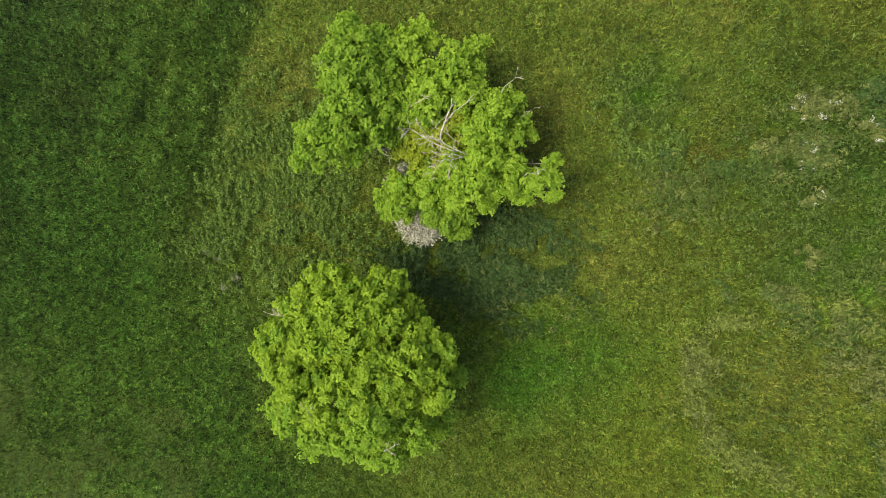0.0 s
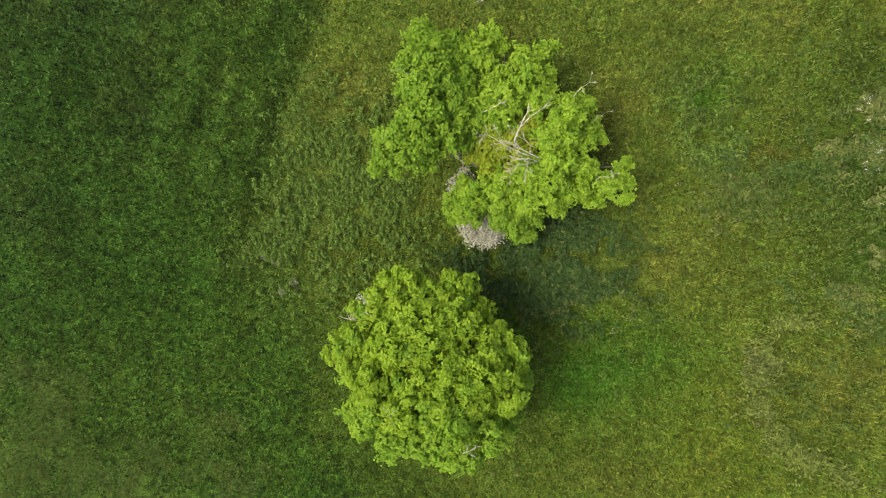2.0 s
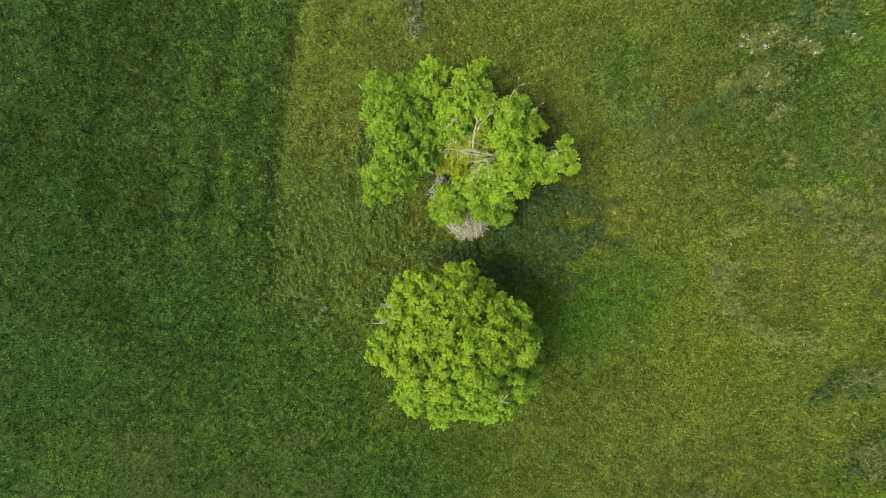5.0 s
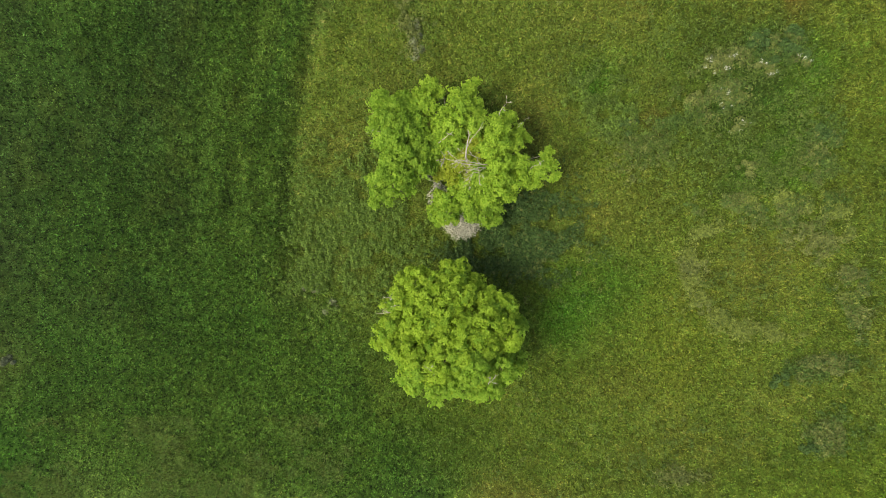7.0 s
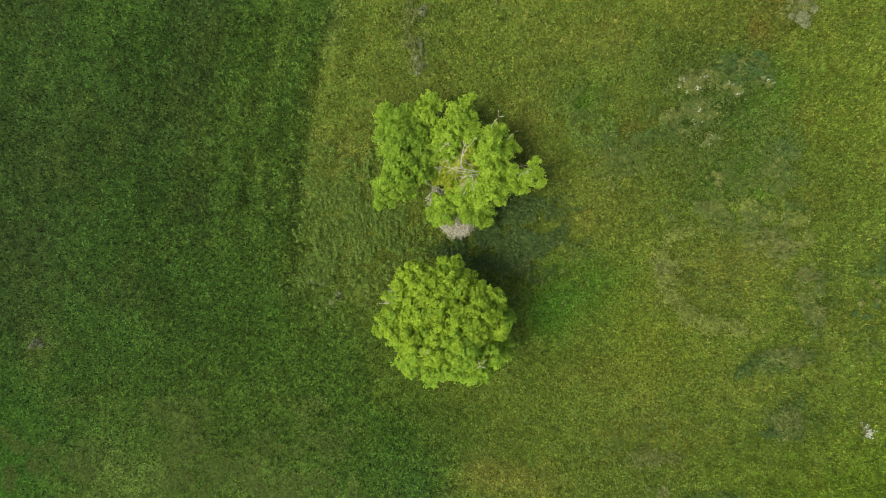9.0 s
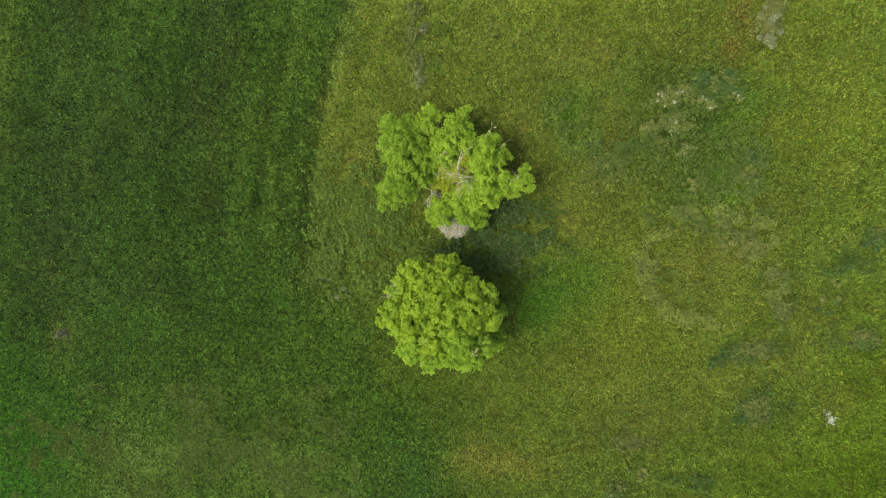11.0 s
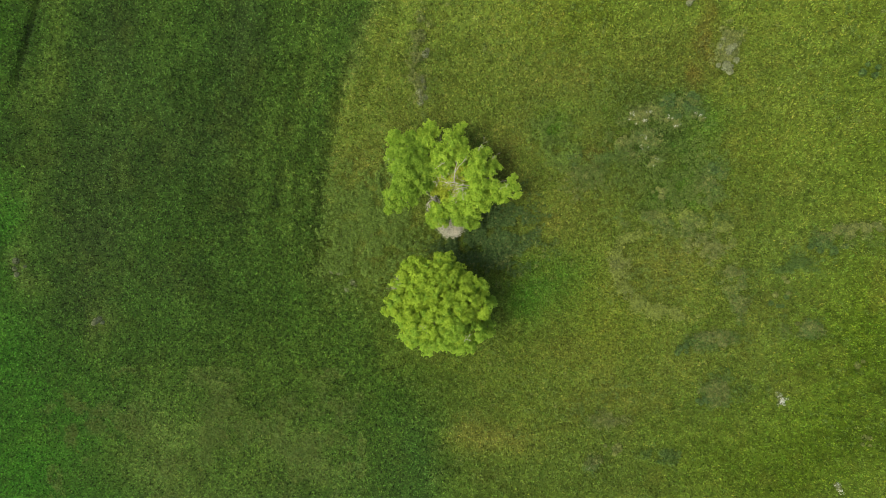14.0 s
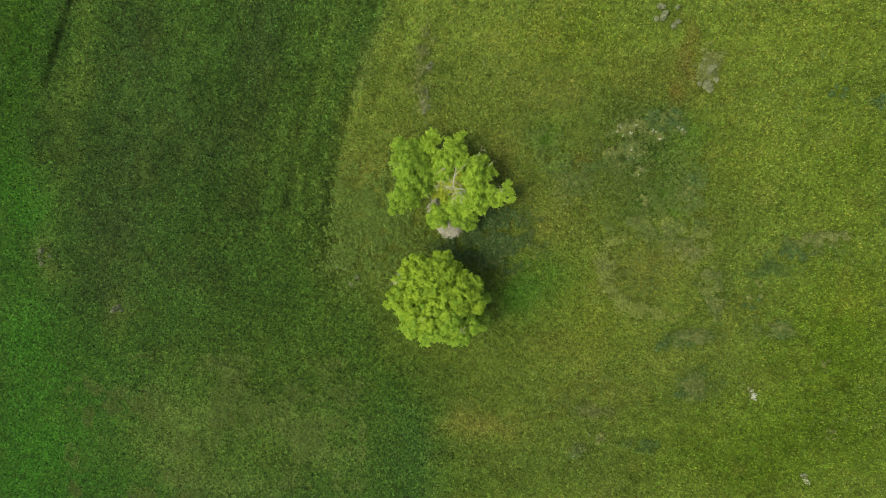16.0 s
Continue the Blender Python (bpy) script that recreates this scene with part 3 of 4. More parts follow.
# the open tree: its greener western boughs, and its yellow ones
GREEN_LOBES = (
    (-3.64, 8.69, 6.5, 0.54), (-2.88, 8.39, 6.5, 0.47), (-3.61, 7.62, 7, 0.57), (-2.77, 7.35, 7, 0.61), (-4.06, 7.03, 7.5, 0.19), (-3.16, 6.62, 7.3, 0.73), (-2.24, 6.96, 6.8, 0.57), (-3.64, 6.21, 7.2, 0.35),
    (-1.84, 6.21, 6.5, 0.69), (-2.65, 5.76, 7.2, 0.67), (-3.21, 5.28, 7.3, 0.52), (-3.71, 4.51, 7.3, 0.52), (-4.33, 4.36, 7.4, 0.21), (-2.86, 4.63, 7, 0.74), (-1.96, 5.15, 6.5, 0.76), (-3.16, 3.9, 7, 0.57),
    (-3.95, 3.57, 7.3, 0.39), (-4.21, 3.04, 7.2, 0.19), (-2.32, 4.12, 6.3, 0.5), (-3.47, 3.27, 7, 0.22), (-1.36, 5.57, 6.2, 0.41), (-3.56, 9.09, 6.5, 0.18))
BRIDGE_LOBES = (
    (-2.35, 8.75, 5.9, 0.5), (-1.9, 8.3, 6, 0.5), (-1.95, 7.5, 6.2, 0.6), (-1.75, 6.9, 6.2, 0.6), (-1.5, 6, 6, 0.6), (-1.35, 5.2, 5.8, 0.5))
YELLOW_LOBES = (
    (-0.89, 9.74, 5.2, 0.48), (-1.49, 9.1, 5.5, 0.52), (-1.12, 8.37, 5.8, 0.6), (-1.91, 8.2, 5.8, 0.42), (-0.36, 9.3, 5.2, 0.26), (0.69, 8.94, 5.5, 0.56), (1.36, 9.42, 5.2, 0.38), (1.68, 9.83, 5.2, 0.14),
    (0.67, 8.04, 6.2, 0.73), (1.48, 8.51, 5.6, 0.47), (-0.3, 7.78, 6, 0.51), (-0.4, 7.09, 6.2, 0.59), (0.36, 7.23, 6.4, 0.68), (1.7, 7.91, 5.8, 0.33), (-0.71, 6.4, 6, 0.51), (0.2, 6.32, 6.4, 0.59))
EAST_LOBES = (
    (2.88, 7.33, 5.8, 0.65), (3.45, 7.76, 5.5, 0.33), (2.7, 6.31, 6.6, 0.76), (3.85, 6.87, 5.6, 0.38), (3.58, 6.03, 6, 0.53), (2.13, 5.77, 6.6, 0.58), (4.38, 6.53, 5.4, 0.19), (2.75, 5.08, 6.5, 0.76),
    (3.78, 4.88, 6.2, 0.55), (4.85, 4.48, 6, 0.51), (5.43, 4.83, 6, 0.41), (5.5, 5.58, 5.8, 0.26), (5.74, 4.15, 6, 0.21), (3.82, 4.04, 5.8, 0.6), (2.72, 4.02, 6, 0.78), (4.61, 3.87, 5.6, 0.33),
    (3.3, 3.33, 5, 0.34), (-1.56, 7.27, 6.2, 0.55), (-1.27, 6.58, 6.2, 0.55), (-0.89, 5.92, 6, 0.51), (-1.24, 5.09, 5.8, 0.37), (1.44, 7.16, 6.2, 0.55), (1.05, 7.36, 6.2, 0.45))
SOUTH_LOBES = (
    (1.82, 4.42, 6, 0.67), (1.9, 3.45, 5.2, 0.81), (0.89, 3.67, 5.2, 0.76), (-0.02, 3.49, 5, 0.7), (-0.67, 3.4, 4.6, 0.39), (-0.28, 2.57, 4.2, 0.72), (0.72, 2.67, 4, 0.8), (1.8, 2.59, 3.6, 0.76),
    (-0.9, 2.22, 3.6, 0.36), (2.49, 2.11, 3, 0.42), (2.66, 2.77, 3.6, 0.36), (-1.05, 2.89, 4.4, 0.28))
GOLD_LOBES = (
    (0.52, 5.21, 5.6, 0.47), (1.35, 5.18, 5.7, 0.47), (0.14, 5.8, 5.8, 0.42), (1.22, 6.16, 6, 0.37), (-0.54, 4.74, 5.2, 0.38), (0.85, 5.77, 5.8, 0.56), (-0.2, 5.33, 5.4, 0.47), (0.26, 4.38, 5.2, 0.52),
    (1.06, 4.45, 5.4, 0.38), (1.55, 6.23, 6, 0.41))
LOW_LOBES = ((2.9, 4.6, 4.8, 0.9), (0.6, 3.4, 3.7, 0.8), (1.8, 3.0, 3.2, 0.7), (-2.4, 5.0, 5.4, 0.8), (-2.6, 6.6, 5.4, 0.8), (0.5, 7.6, 5.0, 0.9), (2.8, 6.2, 5.2, 0.8), (4.5, 4.6, 5.0, 0.5))


def tree(name, x, y, label, lobes, tones, materials, fork, trunk_r, bark, **foliage):
    """A trunk with a fork, a limb to each bough, twigs, and a crown of leaves."""
    ob = thing(name, x, y, label, "tree", "pasture trees", sink=0.1)
    o = ob.location
    bm = bmesh.new()
    top = Vector((x + 0.15, y + 0.1, fork)) - o
    line = limb_line((0, 0, -0.2), top, 0.0, 7)
    tube(bm, line, [trunk_r * (1.5 if k == 0 else 1.15 if k == 1 else 1 - 0.06 * k) for k in range(len(line))], 12)
    part("trunk", bm, bark, ob)
    # main limbs rise from the fork, one to each side; the boughs leave them
    mains = []
    for k in range(7):
        side = [l for l in lobes if int((math.atan2(l[1] - y, l[0] - x) / (2 * math.pi) + 0.5) * 7) % 7 == k]
        if not side:
            continue
        mean = Vector([sum(l[c] for l in side) / len(side) for c in range(3)]) - o
        start = line[-1].lerp(line[-4], random.random())
        path = limb_line(start, start.lerp(mean, 0.72) + Vector((0, 0, -0.5)), -0.25, 7)
        bm = bmesh.new()
        tube(bm, path, taper(trunk_r * 0.55, 0.07, len(path)), 8)
        part("limb", bm, bark, ob)
        mains.append(path)
    for lx, ly, lz, lr in lobes:
        bm = bmesh.new()
        tip = Vector((lx, ly, lz + 0.1 * lr)) - o
        start = min((p for path in mains for p in path[2:]), key=lambda p: (p - tip).length + max(0.0, p.z - tip.z) * 2)
        path = limb_line(start, tip, -0.12 * (tip - start).length * random.uniform(-0.4, 1.0), 6)
        tube(bm, path, taper(0.03 + 0.035 * lr, 0.014, len(path)), 6)
        for _ in range(8):
            a = path[random.randint(3, len(path) - 1)]
            d = Vector((random.gauss(0, 1), random.gauss(0, 1), random.gauss(0.2, 0.7))).normalized() * lr * random.uniform(0.5, 0.95)
            tw = limb_line(a, a + d, 0.05, 3)
            tube(bm, tw, taper(0.014, 0.005, len(tw)), 4)
        part("bough", bm, bark, ob)
    part("crown", crown_mesh("crown", lobes, tones, materials, o, **foliage), None, ob)
    return ob


def bough(ob, a, b, r0, forks, reach, label):
    """A bare bleached bough with forked twigs, in the plan's coordinates."""
    o = ob.location
    bm = bmesh.new()
    path = limb_line(Vector(a) - o, Vector(b) - o, 0.12, 6)
    tube(bm, path, taper(r0, r0 * 0.35, len(path)), 7)
    way = (Vector(b) - Vector(a)).normalized()
    for _ in range(forks):
        k = random.randint(2, len(path) - 1)
        d = (way + Vector((random.gauss(0, 0.6), random.gauss(0, 0.6), random.gauss(0.1, 0.3)))).normalized() * reach * random.uniform(0.5, 1.1)
        tw = limb_line(path[k], path[k] + d, 0.06, 4)
        tube(bm, tw, taper(r0 * 0.42, 0.009, len(tw)), 5)
        for _ in range(2):
            e = tw[random.randint(2, 4)]
            d2 = (d.normalized() + Vector((random.gauss(0, 0.7), random.gauss(0, 0.7), random.gauss(0, 0.3)))).normalized() * reach * 0.4
            t2 = limb_line(e, e + d2, 0.02, 3)
            tube(bm, t2, taper(0.014, 0.005, len(t2)), 4)
    return part("dead_branch", bm, M_DEAD, ob, label)


random.seed(4)
lobes = ROUND_LOBES + ROUND_LOBES_SOUTH
INNER_LOBES = ((-1.0, -4.7, 6.2, 1.3), (0.8, -5.0, 6.0, 1.2), (-2.3, -4.3, 5.7, 1.1), (1.2, -3.5, 5.5, 1.1), (-1.0, -2.8, 5.4, 1.2), (-1.3, -6.2, 5.9, 1.1), (0.9, -6.4, 5.4, 1.1), (-2.6, -5.6, 5.6, 0.9), (2.2, -4.8, 5.0, 0.9), (0.2, -2.0, 5.0, 0.9))
SKIRT_LOBES = tuple((-0.6 + 2.7 * math.cos(a), -4.6 + 2.6 * math.sin(a), 3.1 + 0.35 * math.sin(3 * a), 0.95) for a in (0.3, 0.95, 1.6, 2.25, 2.9, 3.55, 4.2, 4.85, 5.5, 6.1))
# low, southern and skirt boughs get the greener, slightly darker leaf
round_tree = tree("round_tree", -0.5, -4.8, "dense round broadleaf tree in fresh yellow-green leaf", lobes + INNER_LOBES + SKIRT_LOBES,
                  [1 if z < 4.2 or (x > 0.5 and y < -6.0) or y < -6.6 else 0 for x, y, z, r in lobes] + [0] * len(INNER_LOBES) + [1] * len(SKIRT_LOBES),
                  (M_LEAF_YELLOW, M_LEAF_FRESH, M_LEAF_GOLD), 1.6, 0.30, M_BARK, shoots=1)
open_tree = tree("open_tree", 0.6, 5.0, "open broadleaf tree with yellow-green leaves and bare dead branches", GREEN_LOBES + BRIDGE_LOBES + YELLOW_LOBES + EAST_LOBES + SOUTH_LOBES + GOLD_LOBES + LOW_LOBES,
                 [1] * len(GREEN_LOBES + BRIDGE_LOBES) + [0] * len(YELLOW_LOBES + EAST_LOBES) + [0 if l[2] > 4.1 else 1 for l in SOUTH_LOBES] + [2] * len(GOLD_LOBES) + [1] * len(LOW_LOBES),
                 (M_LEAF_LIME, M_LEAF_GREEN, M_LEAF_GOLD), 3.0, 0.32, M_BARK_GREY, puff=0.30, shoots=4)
BARE = "thin bleached bare branch"
CENTRE_BOUGHS = (
    ((2.0, 4.9, 6.8), (0.5, 5.1, 7.3), 0.024, 7, 0.55), ((1.9, 4.7, 6.9), (0.7, 4.6, 7.5), 0.018, 7, 0.5), ((1.7, 5.2, 6.9), (0.6, 5.6, 7.3), 0.016, 5, 0.45),
    ((1.5, 4.7, 6.9), (1.5, 3.9, 7.1), 0.014, 4, 0.4), ((1.9, 4.8, 6.8), (0.9, 4.2, 7.2), 0.018, 5, 0.45), ((1.6, 4.9, 6.9), (-0.6, 5.2, 7.4), 0.022, 5, 0.5),
    ((1.2, 4.6, 6.8), (0.9, 3.8, 7.1), 0.016, 4, 0.4), ((0.4, 5.1, 7.0), (-0.1, 5.6, 7.6), 0.014, 3, 0.35))
OUTER_BOUGHS = (
    ((0.9, 5.2, 6.4), (1.0, 6.7, 7.6), 0.045, 2, 0.4), ((0.95, 5.9, 6.9), (1.8, 7.0, 7.9), 0.022, 1, 0.4), ((2.8, 7.6, 6.2), (3.2, 8.3, 7.0), 0.016, 3, 0.35),
    ((3.7, 6.8, 5.8), (4.2, 7.3, 6.4), 0.014, 2, 0.3), ((4.4, 4.6, 6.2), (4.9, 4.9, 6.8), 0.02, 4, 0.35), ((-3.2, 7.0, 7.2), (-4.4, 6.8, 7.6), 0.014, 2, 0.3),
    ((-0.6, 6.3, 6.4), (0.1, 6.6, 7.3), 0.022, 3, 0.45), ((-1.9, 4.6, 5.8), (-0.9, 4.3, 6.0), 0.02, 2, 0.4))
for a, b, r0, forks, reach in CENTRE_BOUGHS + OUTER_BOUGHS:
    bough(open_tree, a, b, r0, forks, reach, BARE)
for a, b in (((1.4, -7.0, 7.0), (1.75, -6.4, 7.6)), ((-3.6, -3.0, 5.6), (-4.6, -2.9, 6.0)), ((-1.6, -6.2, 7.2), (-1.7, -5.7, 7.9))):
    bough(round_tree, a, b, 0.022, 3, 0.4, BARE)

# ---- pale bushes under the trees ----
def twiggy_bush(name, x, y, rx, ry, h, label, twigs, sprays):
    ob = thing(name, x, y, label, "bush", "pale bushes", sink=0.05)
    bm = bmesh.new()
    tips = []
    for _ in range(twigs):
        a, q = random.uniform(0, 2 * math.pi), math.sqrt(random.random())
        tip = Vector((math.cos(a) * q * rx, math.sin(a) * q * ry, h * (1 - 0.75 * q * q) * random.uniform(0.75, 1.1)))
        path = limb_line(Vector((tip.x * 0.55, tip.y * 0.55, 0)), tip, 0.15, 4)
        tube(bm, path, taper(0.03, 0.006, len(path)), 4)
        tips += path[1:]
    part("stems", bm, M_DEAD, ob, "bleached twiggy stems")
    c = np.array([tuple(random.choice(tips)) for _ in range(sprays)]) + rng.normal(scale=0.12, size=(sprays, 3))
    size = rng.uniform(0.03, 0.085, sprays)
    v, f = kites(c, unit(rng.normal(size=(sprays, 3)) + np.array((0, 0, 0.9))), size * 1.5, size)
    part("foliage", triangles_mesh("foliage", v, f, M_TWIG_PALE), None, ob)
    return ob


twiggy_bush("pale_bush", 0.7, 2.1, 1.35, 1.05, 2.3, "pale grey lichen-covered bush under the open tree", 90, 9000)
twiggy_bush("pale_bush", -0.7, 3.4, 0.7, 1.3, 2.4, "pale grey straggling bush beside the open tree", 45, 3500)
twiggy_bush("pale_bush", -3.9, -2.9, 0.8, 0.6, 2.2, "small pale twiggy bush beside the round tree", 36, 2000)


# ---- flowering shrubs and weeds in the pasture ----
def shrub(name, x, y, rx, ry, h, label, category, leaf_mat, leaves, flowers, group="pasture shrubs"):
    """A low plant of leafy domes over an uneven patch, with flower heads on some of them."""
    ob = thing(name, x, y, label, category, group, sink=0.02)
    domes = max(3, int(9 * rx * ry + 3))
    a, q = rng.uniform(0, 2 * np.pi, domes), np.sqrt(rng.uniform(0, 1, domes))
    dx, dy = np.cos(a) * q * rx, np.sin(a) * q * ry
    ok = fbm(dx + x, dy + y, 0.9, 71) > 0.40 + 0.12 * q
    ok[:3] = True
    dx, dy, q = dx[ok], dy[ok], q[ok]
    size = rng.uniform(0.13, 0.34, len(dx)) * (1.1 - 0.4 * q)
    base = ground_height(dx + x, dy + y) - ob.location.z
    tall = 1.35 * h * (1 - 0.65 * q * q) * rng.uniform(0.55, 1.1, len(dx))
    pick = rng.integers(0, len(dx), leaves)
    n = unit(rng.normal(size=(leaves, 3)) + np.array((0, 0, 0.6)))
    n[:, 2] = np.abs(n[:, 2])
    c = np.stack([dx[pick] + n[:, 0] * size[pick], dy[pick] + n[:, 1] * size[pick], base[pick] + tall[pick] * (0.25 + 0.75 * n[:, 2])], 1)
    ls = rng.uniform(0.08, 0.20, leaves)
    v, f = kites(c, unit(n + rng.normal(scale=0.4, size=(leaves, 3))), ls * 1.4, ls * rng.uniform(0.35, 0.6, leaves))
    part("foliage", triangles_mesh("foliage", v, f, leaf_mat), None, ob)
    if flowers:
        pick = rng.integers(0, len(dx), flowers)
        heads = np.stack([dx[pick], dy[pick], base[pick] + tall[pick] + 0.05], 1) + rng.normal(scale=0.14, size=(flowers, 3)) * np.array((1, 1, 0.2))
        heads = np.repeat(heads, 9, axis=0) + rng.normal(scale=0.05, size=(flowers * 9, 3)) * np.array((1, 1, 0.4))
        fs = rng.uniform(0.025, 0.055, flowers * 9)
        v, f = kites(heads, unit(rng.normal(scale=0.3, size=(flowers * 9, 3)) + np.array((0, 0, 1))), fs, fs)
        part("blossom", triangles_mesh("blossom", v, f, M_BLOSSOM), None, ob, "white blossom")["kind"] = "stuff"
    return ob


WHITE = "low grey-green shrub with scattered white flowers in the pasture"
for x, y, rx, ry, h, n, fl in ((15.9, 10.4, 0.9, 0.6, 0.7, 900, 13), (16.2, 8.5, 0.7, 0.45, 0.6, 600, 11), (18.4, 9.9, 1.0, 0.5, 0.7, 900, 8), (17.0, 6.9, 0.6, 0.5, 0.5, 450, 7), (20.2, 10.0, 0.5, 0.4, 0.5, 300, 6)):
    shrub("flowering_shrub", x, y, rx, ry, h, WHITE, "shrub", M_LEAF_GREY, n, fl)
DARK_LABEL = "dark green leafy shrub spreading low over the pasture"
for x, y, rx, ry, h, n in ((18.9, 10.9, 1.9, 1.2, 0.9, 3600), (11.0, 7.2, 1.2, 0.5, 0.5, 900), (21.6, 5.6, 0.9, 0.9, 0.6, 900), (20.2, -8.9, 0.9, 0.5, 0.5, 700), (22.3, -13.4, 0.9, 0.8, 0.5, 800), (35.4, 12.0, 0.9, 0.8, 0.7, 800), (32.4, 12.8, 0.8, 0.6, 0.6, 600),
                           (30.6, -0.3, 1.4, 0.8, 0.6, 1300), (27.6, -4.6, 1.0, 0.7, 0.5, 700)):
    shrub("leafy_shrub", x, y, rx, ry, h, DARK_LABEL, "shrub", M_LEAF_DARK, n, 0)
GREY_LABEL = "low pale grey-leaved weed patch in the pasture"
for x, y, rx, ry, h, n in ((22.3, 14.5, 0.9, 1.7, 0.7, 1900), (18.8, 19.6, 1.1, 1.2, 0.7, 1500), (14.7, 8.5, 0.9, 0.5, 0.4, 500), (15.2, 7.3, 0.5, 0.4, 0.35, 260), (17.7, 4.2, 0.6, 0.7, 0.4, 420), (20.9, 0.4, 0.7, 0.7, 0.4, 520), (32.8, 0.7, 2.1, 0.9, 0.6, 2200),
                           (23.2, -8.2, 1.2, 0.5, 0.5, 900), (23.4, -12.6, 0.8, 1.2, 0.5, 1100), (29.4, -7.0, 1.0, 0.4, 0.4, 600), (27.6, -3.6, 0.7, 1.0, 0.4, 600), (15.4, -4.0, 0.5, 0.4, 0.3, 220), (21.3, -8.5, 0.6, 0.4, 0.4, 360), (33.8, -10.0, 0.5, 0.3, 0.35, 200),
                           (35.0, -16.8, 0.6, 0.5, 0.3, 260), (14.2, -18.0, 1.3, 0.6, 0.4, 600)):
    shrub("weed_patch", x, y, rx, ry, h, GREY_LABEL, "weeds", M_LEAF_PALE if x in (22.3, 18.8) else M_LEAF_GREY, n, 0)
for x, y, rx, ry, h, n in ((-41.8, -0.8, 0.7, 1.6, 0.5, 800), (-34.2, -6.6, 0.9, 0.9, 0.4, 700), (-9.8, -1.6, 0.6, 1.0, 0.35, 420), (-8.6, -3.0, 0.5, 0.7, 0.3, 260), (-1.6, 13.4, 0.4, 1.5, 0.4, 420), (-1.3, 16.2, 0.35, 0.9, 0.35, 240)):
    shrub("weed_patch", x, y, rx, ry, h, "low patch of bleached grey weeds in the mown grass", "weeds", M_LEAF_PALE, n, 0)
for x, y, rr, n in ((27.9, -13.1, 0.5, 34), (33.1, -21.0, 0.4, 16), (12.8, -19.8, 0.25, 14)):
    shrub("flower_clump", x, y, rr, rr, 0.35, "small round clump of whitish flowers in the grass", "flowers", M_LEAF_GREY, 260, n, "flower clumps")

# broad-leaved weeds in beds and strewn over the rough pasture
def weeds(name, label, material, beds, strewn, k=15, clump=0.8):
    """Low plants of k leaves each. beds: centre, half sizes, plants; strewn: plants over the whole rough pasture."""
    xs, ys = [], []
    for cx, cy, rx, ry, n in beds:
        n = int(n * 1.7)
        xs.append(cx + rng.normal(0, 0.5, n) * rx), ys.append(cy + rng.normal(0, 0.5, n) * ry)
    if strewn:
        u, v = rng.uniform(-20, 44, strewn), rng.uniform(-28, 25, strewn)
        ok = (mown(u, v) > -1.5) & (rng.uniform(0, 1, strewn) < smooth(0.42, 0.68, fbm(u, v, 4.0, 81)))
        xs.append(u[ok]), ys.append(v[ok])
    qx, qy = np.concatenate(xs), np.concatenate(ys)
    # the plants grow in clumps with bare turf between
    ok = fbm(qx, qy, clump, 83) > 0.46
    qx, qy = qx[ok], qy[ok]
    spread, tall = np.repeat(rng.uniform(0.10, 0.26, len(qx)), k), np.repeat(rng.uniform(0.15, 0.60, len(qx)), k)
    a, q = rng.uniform(0, 2 * np.pi, len(qx) * k), np.sqrt(rng.uniform(0, 1, len(qx) * k))
    px, py = np.repeat(qx, k) + np.cos(a) * q * spread, np.repeat(qy, k) + np.sin(a) * q * spread
    c = np.stack([px, py, ground_height(px, py) + 0.03 + tall * (1 - 0.8 * q * q)], 1)
    size = rng.uniform(0.07, 0.165, len(px))
    out = np.stack([np.cos(a) * q, np.sin(a) * q, np.full(len(q), 0.8)], 1)
    v, f = kites(c, unit(out + rng.normal(scale=0.4, size=(len(px), 3))), size * 1.3, size * rng.uniform(0.3, 0.6, len(px)))
    return tagged(new(name, triangles_mesh(name, v, f, material)), label, "weeds", kind="stuff")


WEST_BEDS = ((16.5, 8.5, 4.5, 4.0, 300), (20.0, 4.0, 4.0, 3.5, 380), (13.0, 6.0, 3.0, 2.0, 200), (10.8, 7.6, 2.0, 2.0, 120), (12.2, 5.7, 1.6, 1.6, 100),
             (15.0, 8.6, 2.0, 1.6, 110), (18.5, 10.5, 2.2, 1.6, 140), (14.0, 12.5, 3.0, 2.0, 80), (9.0, 9.4, 2.0, 2.0, 130))
EAST_BEDS = ((19.0, 5.5, 3.0, 2.5, 165), (21.3, 3.5, 3.0, 2.0, 140), (17.0, 2.0, 3.5, 1.0, 140), (20.5, 1.0, 2.5, 1.0, 100), (23.0, -1.0, 1.2, 1.2, 55), (24.2, -4.0, 0.8, 2.5, 65),
             (22.3, -8.4, 2.0, 0.8, 75), (22.9, -12.5, 1.6, 1.6, 90), (18.0, -2.5, 3.0, 2.0, 110), (26.5, -12.0, 2.0, 2.0, 55), (28.0, -7.0, 2.0, 1.5, 55), (32.2, 0.3, 2.5, 1.2, 90),
             (15.8, -13.0, 3.0, 1.2, 80), (12.0, -15.0, 2.5, 1.2, 70))
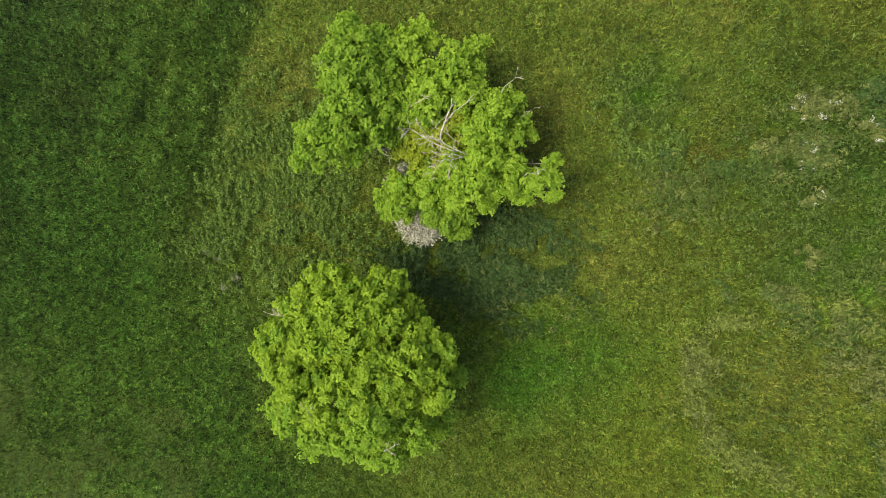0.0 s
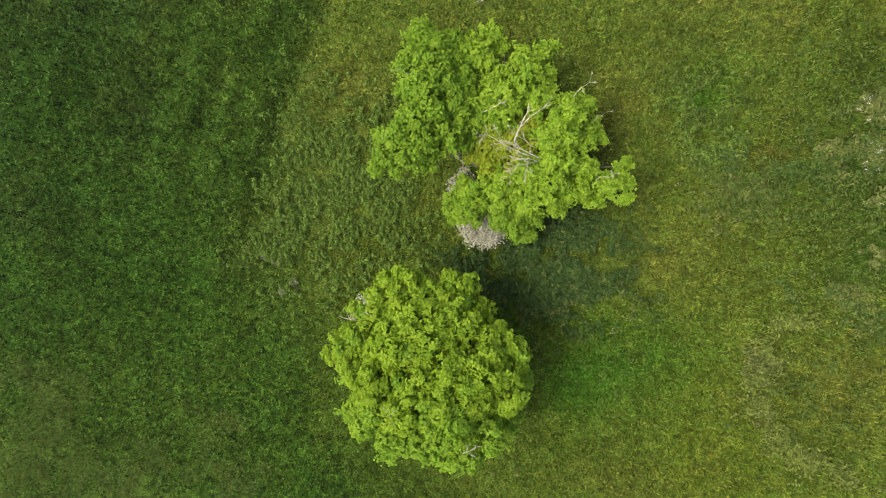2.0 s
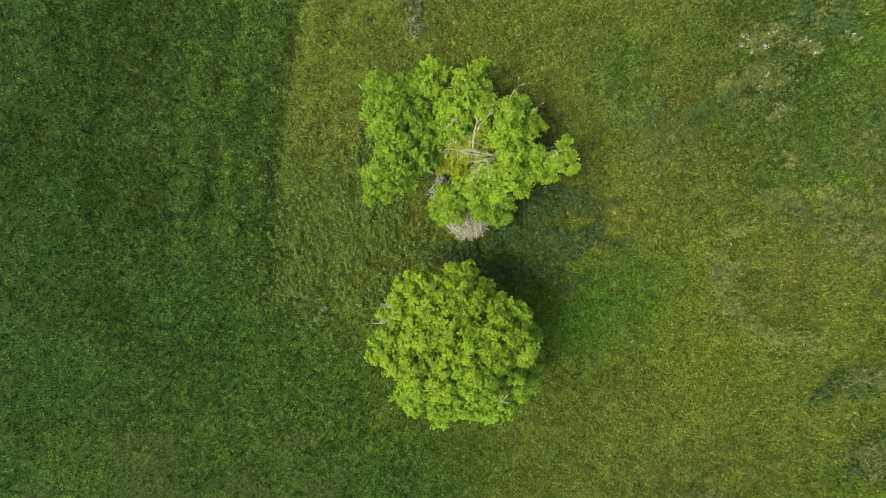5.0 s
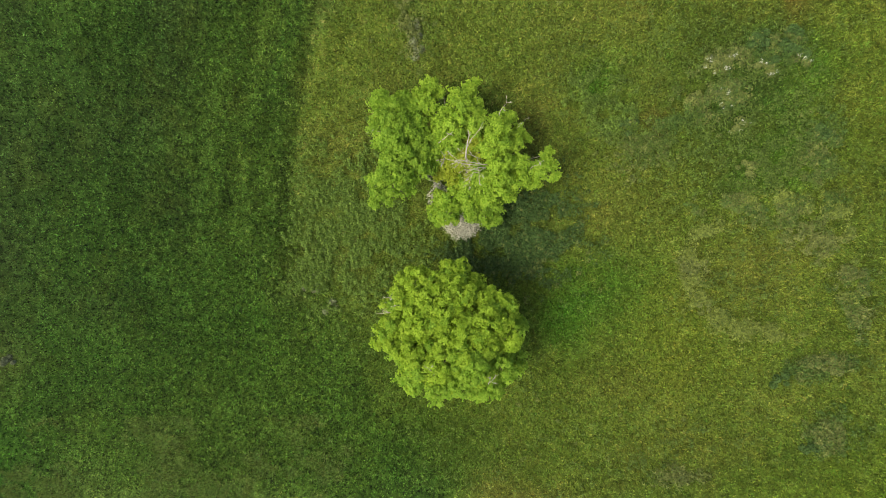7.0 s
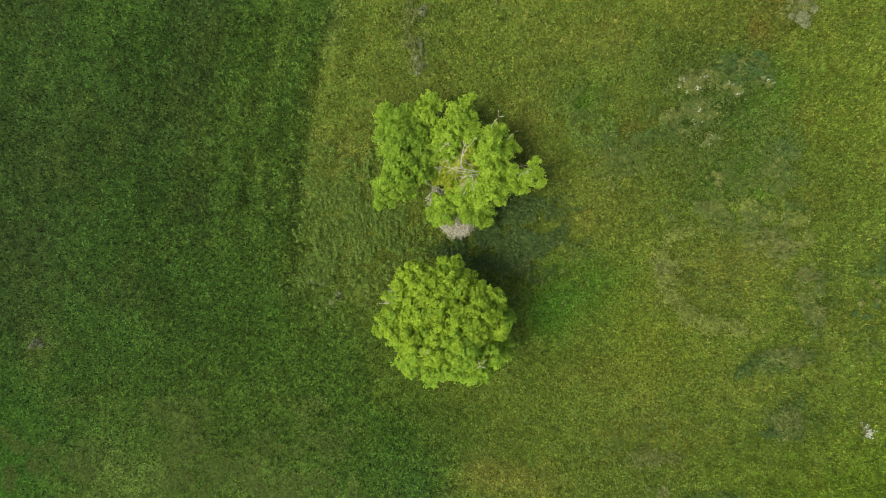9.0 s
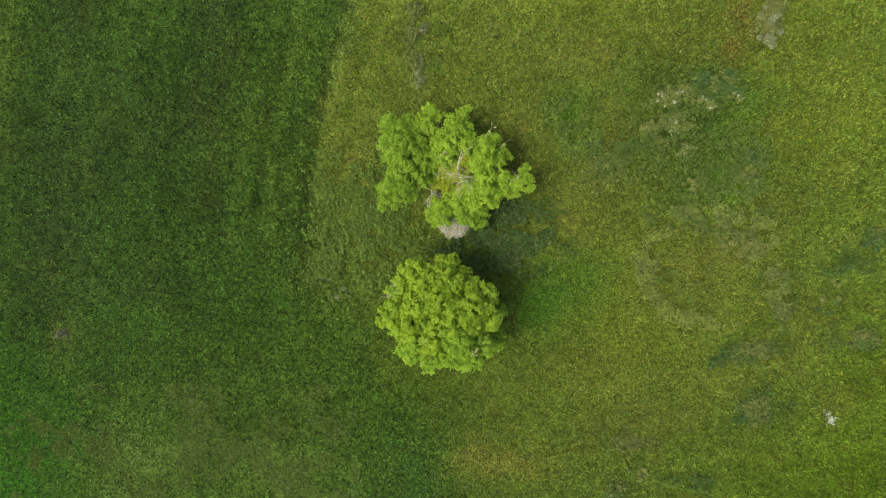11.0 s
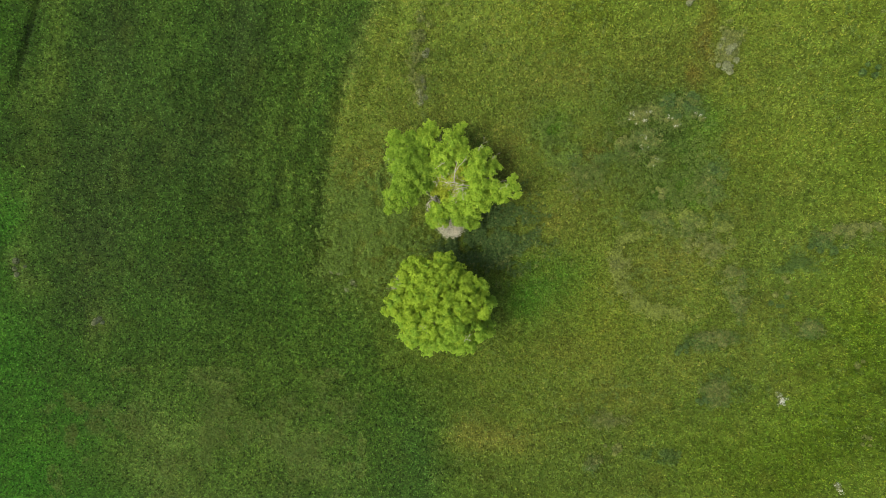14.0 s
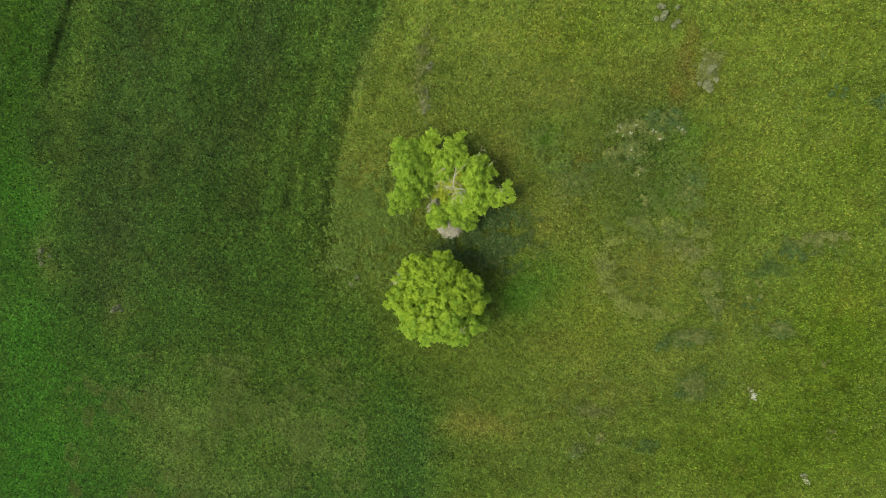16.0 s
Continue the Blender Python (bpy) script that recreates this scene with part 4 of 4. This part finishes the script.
# a ring of taller weeds round a bare patch
RING_BEDS = tuple((19.4 + 4.8 * math.cos(a), -1.7 + 4.1 * math.sin(a), 0.75, 0.65, 75) for a in (0.05 + 0.36 * k for k in range(17)))
weeds("broadleaf_weeds", "clumps of light green broad-leaved weeds in the grass", M_WEED, WEST_BEDS + EAST_BEDS, 9000, 11)
weeds("fresh_weeds", "bed of fresh light green weeds beside the trees", M_WEED_FRESH, ((-6.0, 2.6, 5.0, 6.0, 1900), (-9.5, -1.0, 1.8, 3.0, 300), (10.4, 7.7, 1.8, 1.0, 130), (8.6, 9.6, 1.6, 1.2, 80)), 0)
weeds("ring_weeds", "ring of pale green weeds round a thin patch of turf", M_WEED_LIGHT, RING_BEDS, 0, 13)
weeds("weed_thicket", "dark green leafy weeds growing thickly beside the trees", M_LEAF_SHRUB,
      ((19.0, 10.9, 1.4, 0.9, 160), (16.2, 8.4, 1.2, 0.9, 110), (21.8, 5.8, 1.0, 1.2, 90), (21.6, 4.1, 1.0, 0.9, 70), (30.2, -0.2, 1.6, 0.9, 190), (22.2, -8.2, 1.8, 0.7, 150), (29.6, -7.2, 1.5, 0.8, 90),
       (28.2, -1.9, 1.5, 0.8, 80), (16.0, 2.2, 1.4, 0.4, 70), (19.0, 1.7, 1.8, 0.5, 100), (21.8, 2.0, 1.0, 0.5, 60), (13.8, 7.5, 1.2, 0.8, 80), (18.9, -18.7, 2.0, 0.9, 90), (13.0, -19.7, 1.0, 0.8, 50),
       (23.0, -12.6, 1.6, 1.6, 100), (24.0, -3.5, 1.0, 4.0, 160)), 0)
# real weeds in the gap, coloured darker to strengthen the trees' shade
weeds("shade_toned_weeds", "dense dark blue-green weeds in the gap between the trees, darkened to deepen the shade", M_LEAF_DARK, ((4.6, 1.2, 3.4, 3.0, 1500), (2.2, 0.4, 3.5, 2.0, 600)), 0)
GREY_BEDS_NORTH = ((16.4, 10.5, 1.0, 0.6, 110), (18.9, 11.2, 1.1, 0.6, 110), (16.2, 8.6, 1.2, 0.8, 120), (22.4, 15.2, 1.0, 1.8, 260), (21.6, 4.6, 1.2, 1.8, 90), (14.8, 8.4, 2.0, 1.6, 90), (11.8, 6.0, 2.4, 2.4, 90),
    (16.5, 2.3, 1.8, 0.6, 120), (19.5, 1.6, 1.8, 0.7, 120), (-2.0, 14.5, 0.7, 2.2, 110), (-1.7, 18.0, 0.7, 1.8, 70))
GREY_BEDS_SOUTH = ((23.4, -0.6, 0.5, 0.5, 60), (23.6, -2.2, 0.5, 0.7, 60), (31.4, 0.6, 1.6, 0.7, 190), (22.4, -7.9, 1.4, 0.5, 140), (22.8, -12.6, 1.0, 1.1, 120), (29.6, -7.1, 1.3, 0.6, 90), (14.6, -1.6, 1.2, 0.8, 60),
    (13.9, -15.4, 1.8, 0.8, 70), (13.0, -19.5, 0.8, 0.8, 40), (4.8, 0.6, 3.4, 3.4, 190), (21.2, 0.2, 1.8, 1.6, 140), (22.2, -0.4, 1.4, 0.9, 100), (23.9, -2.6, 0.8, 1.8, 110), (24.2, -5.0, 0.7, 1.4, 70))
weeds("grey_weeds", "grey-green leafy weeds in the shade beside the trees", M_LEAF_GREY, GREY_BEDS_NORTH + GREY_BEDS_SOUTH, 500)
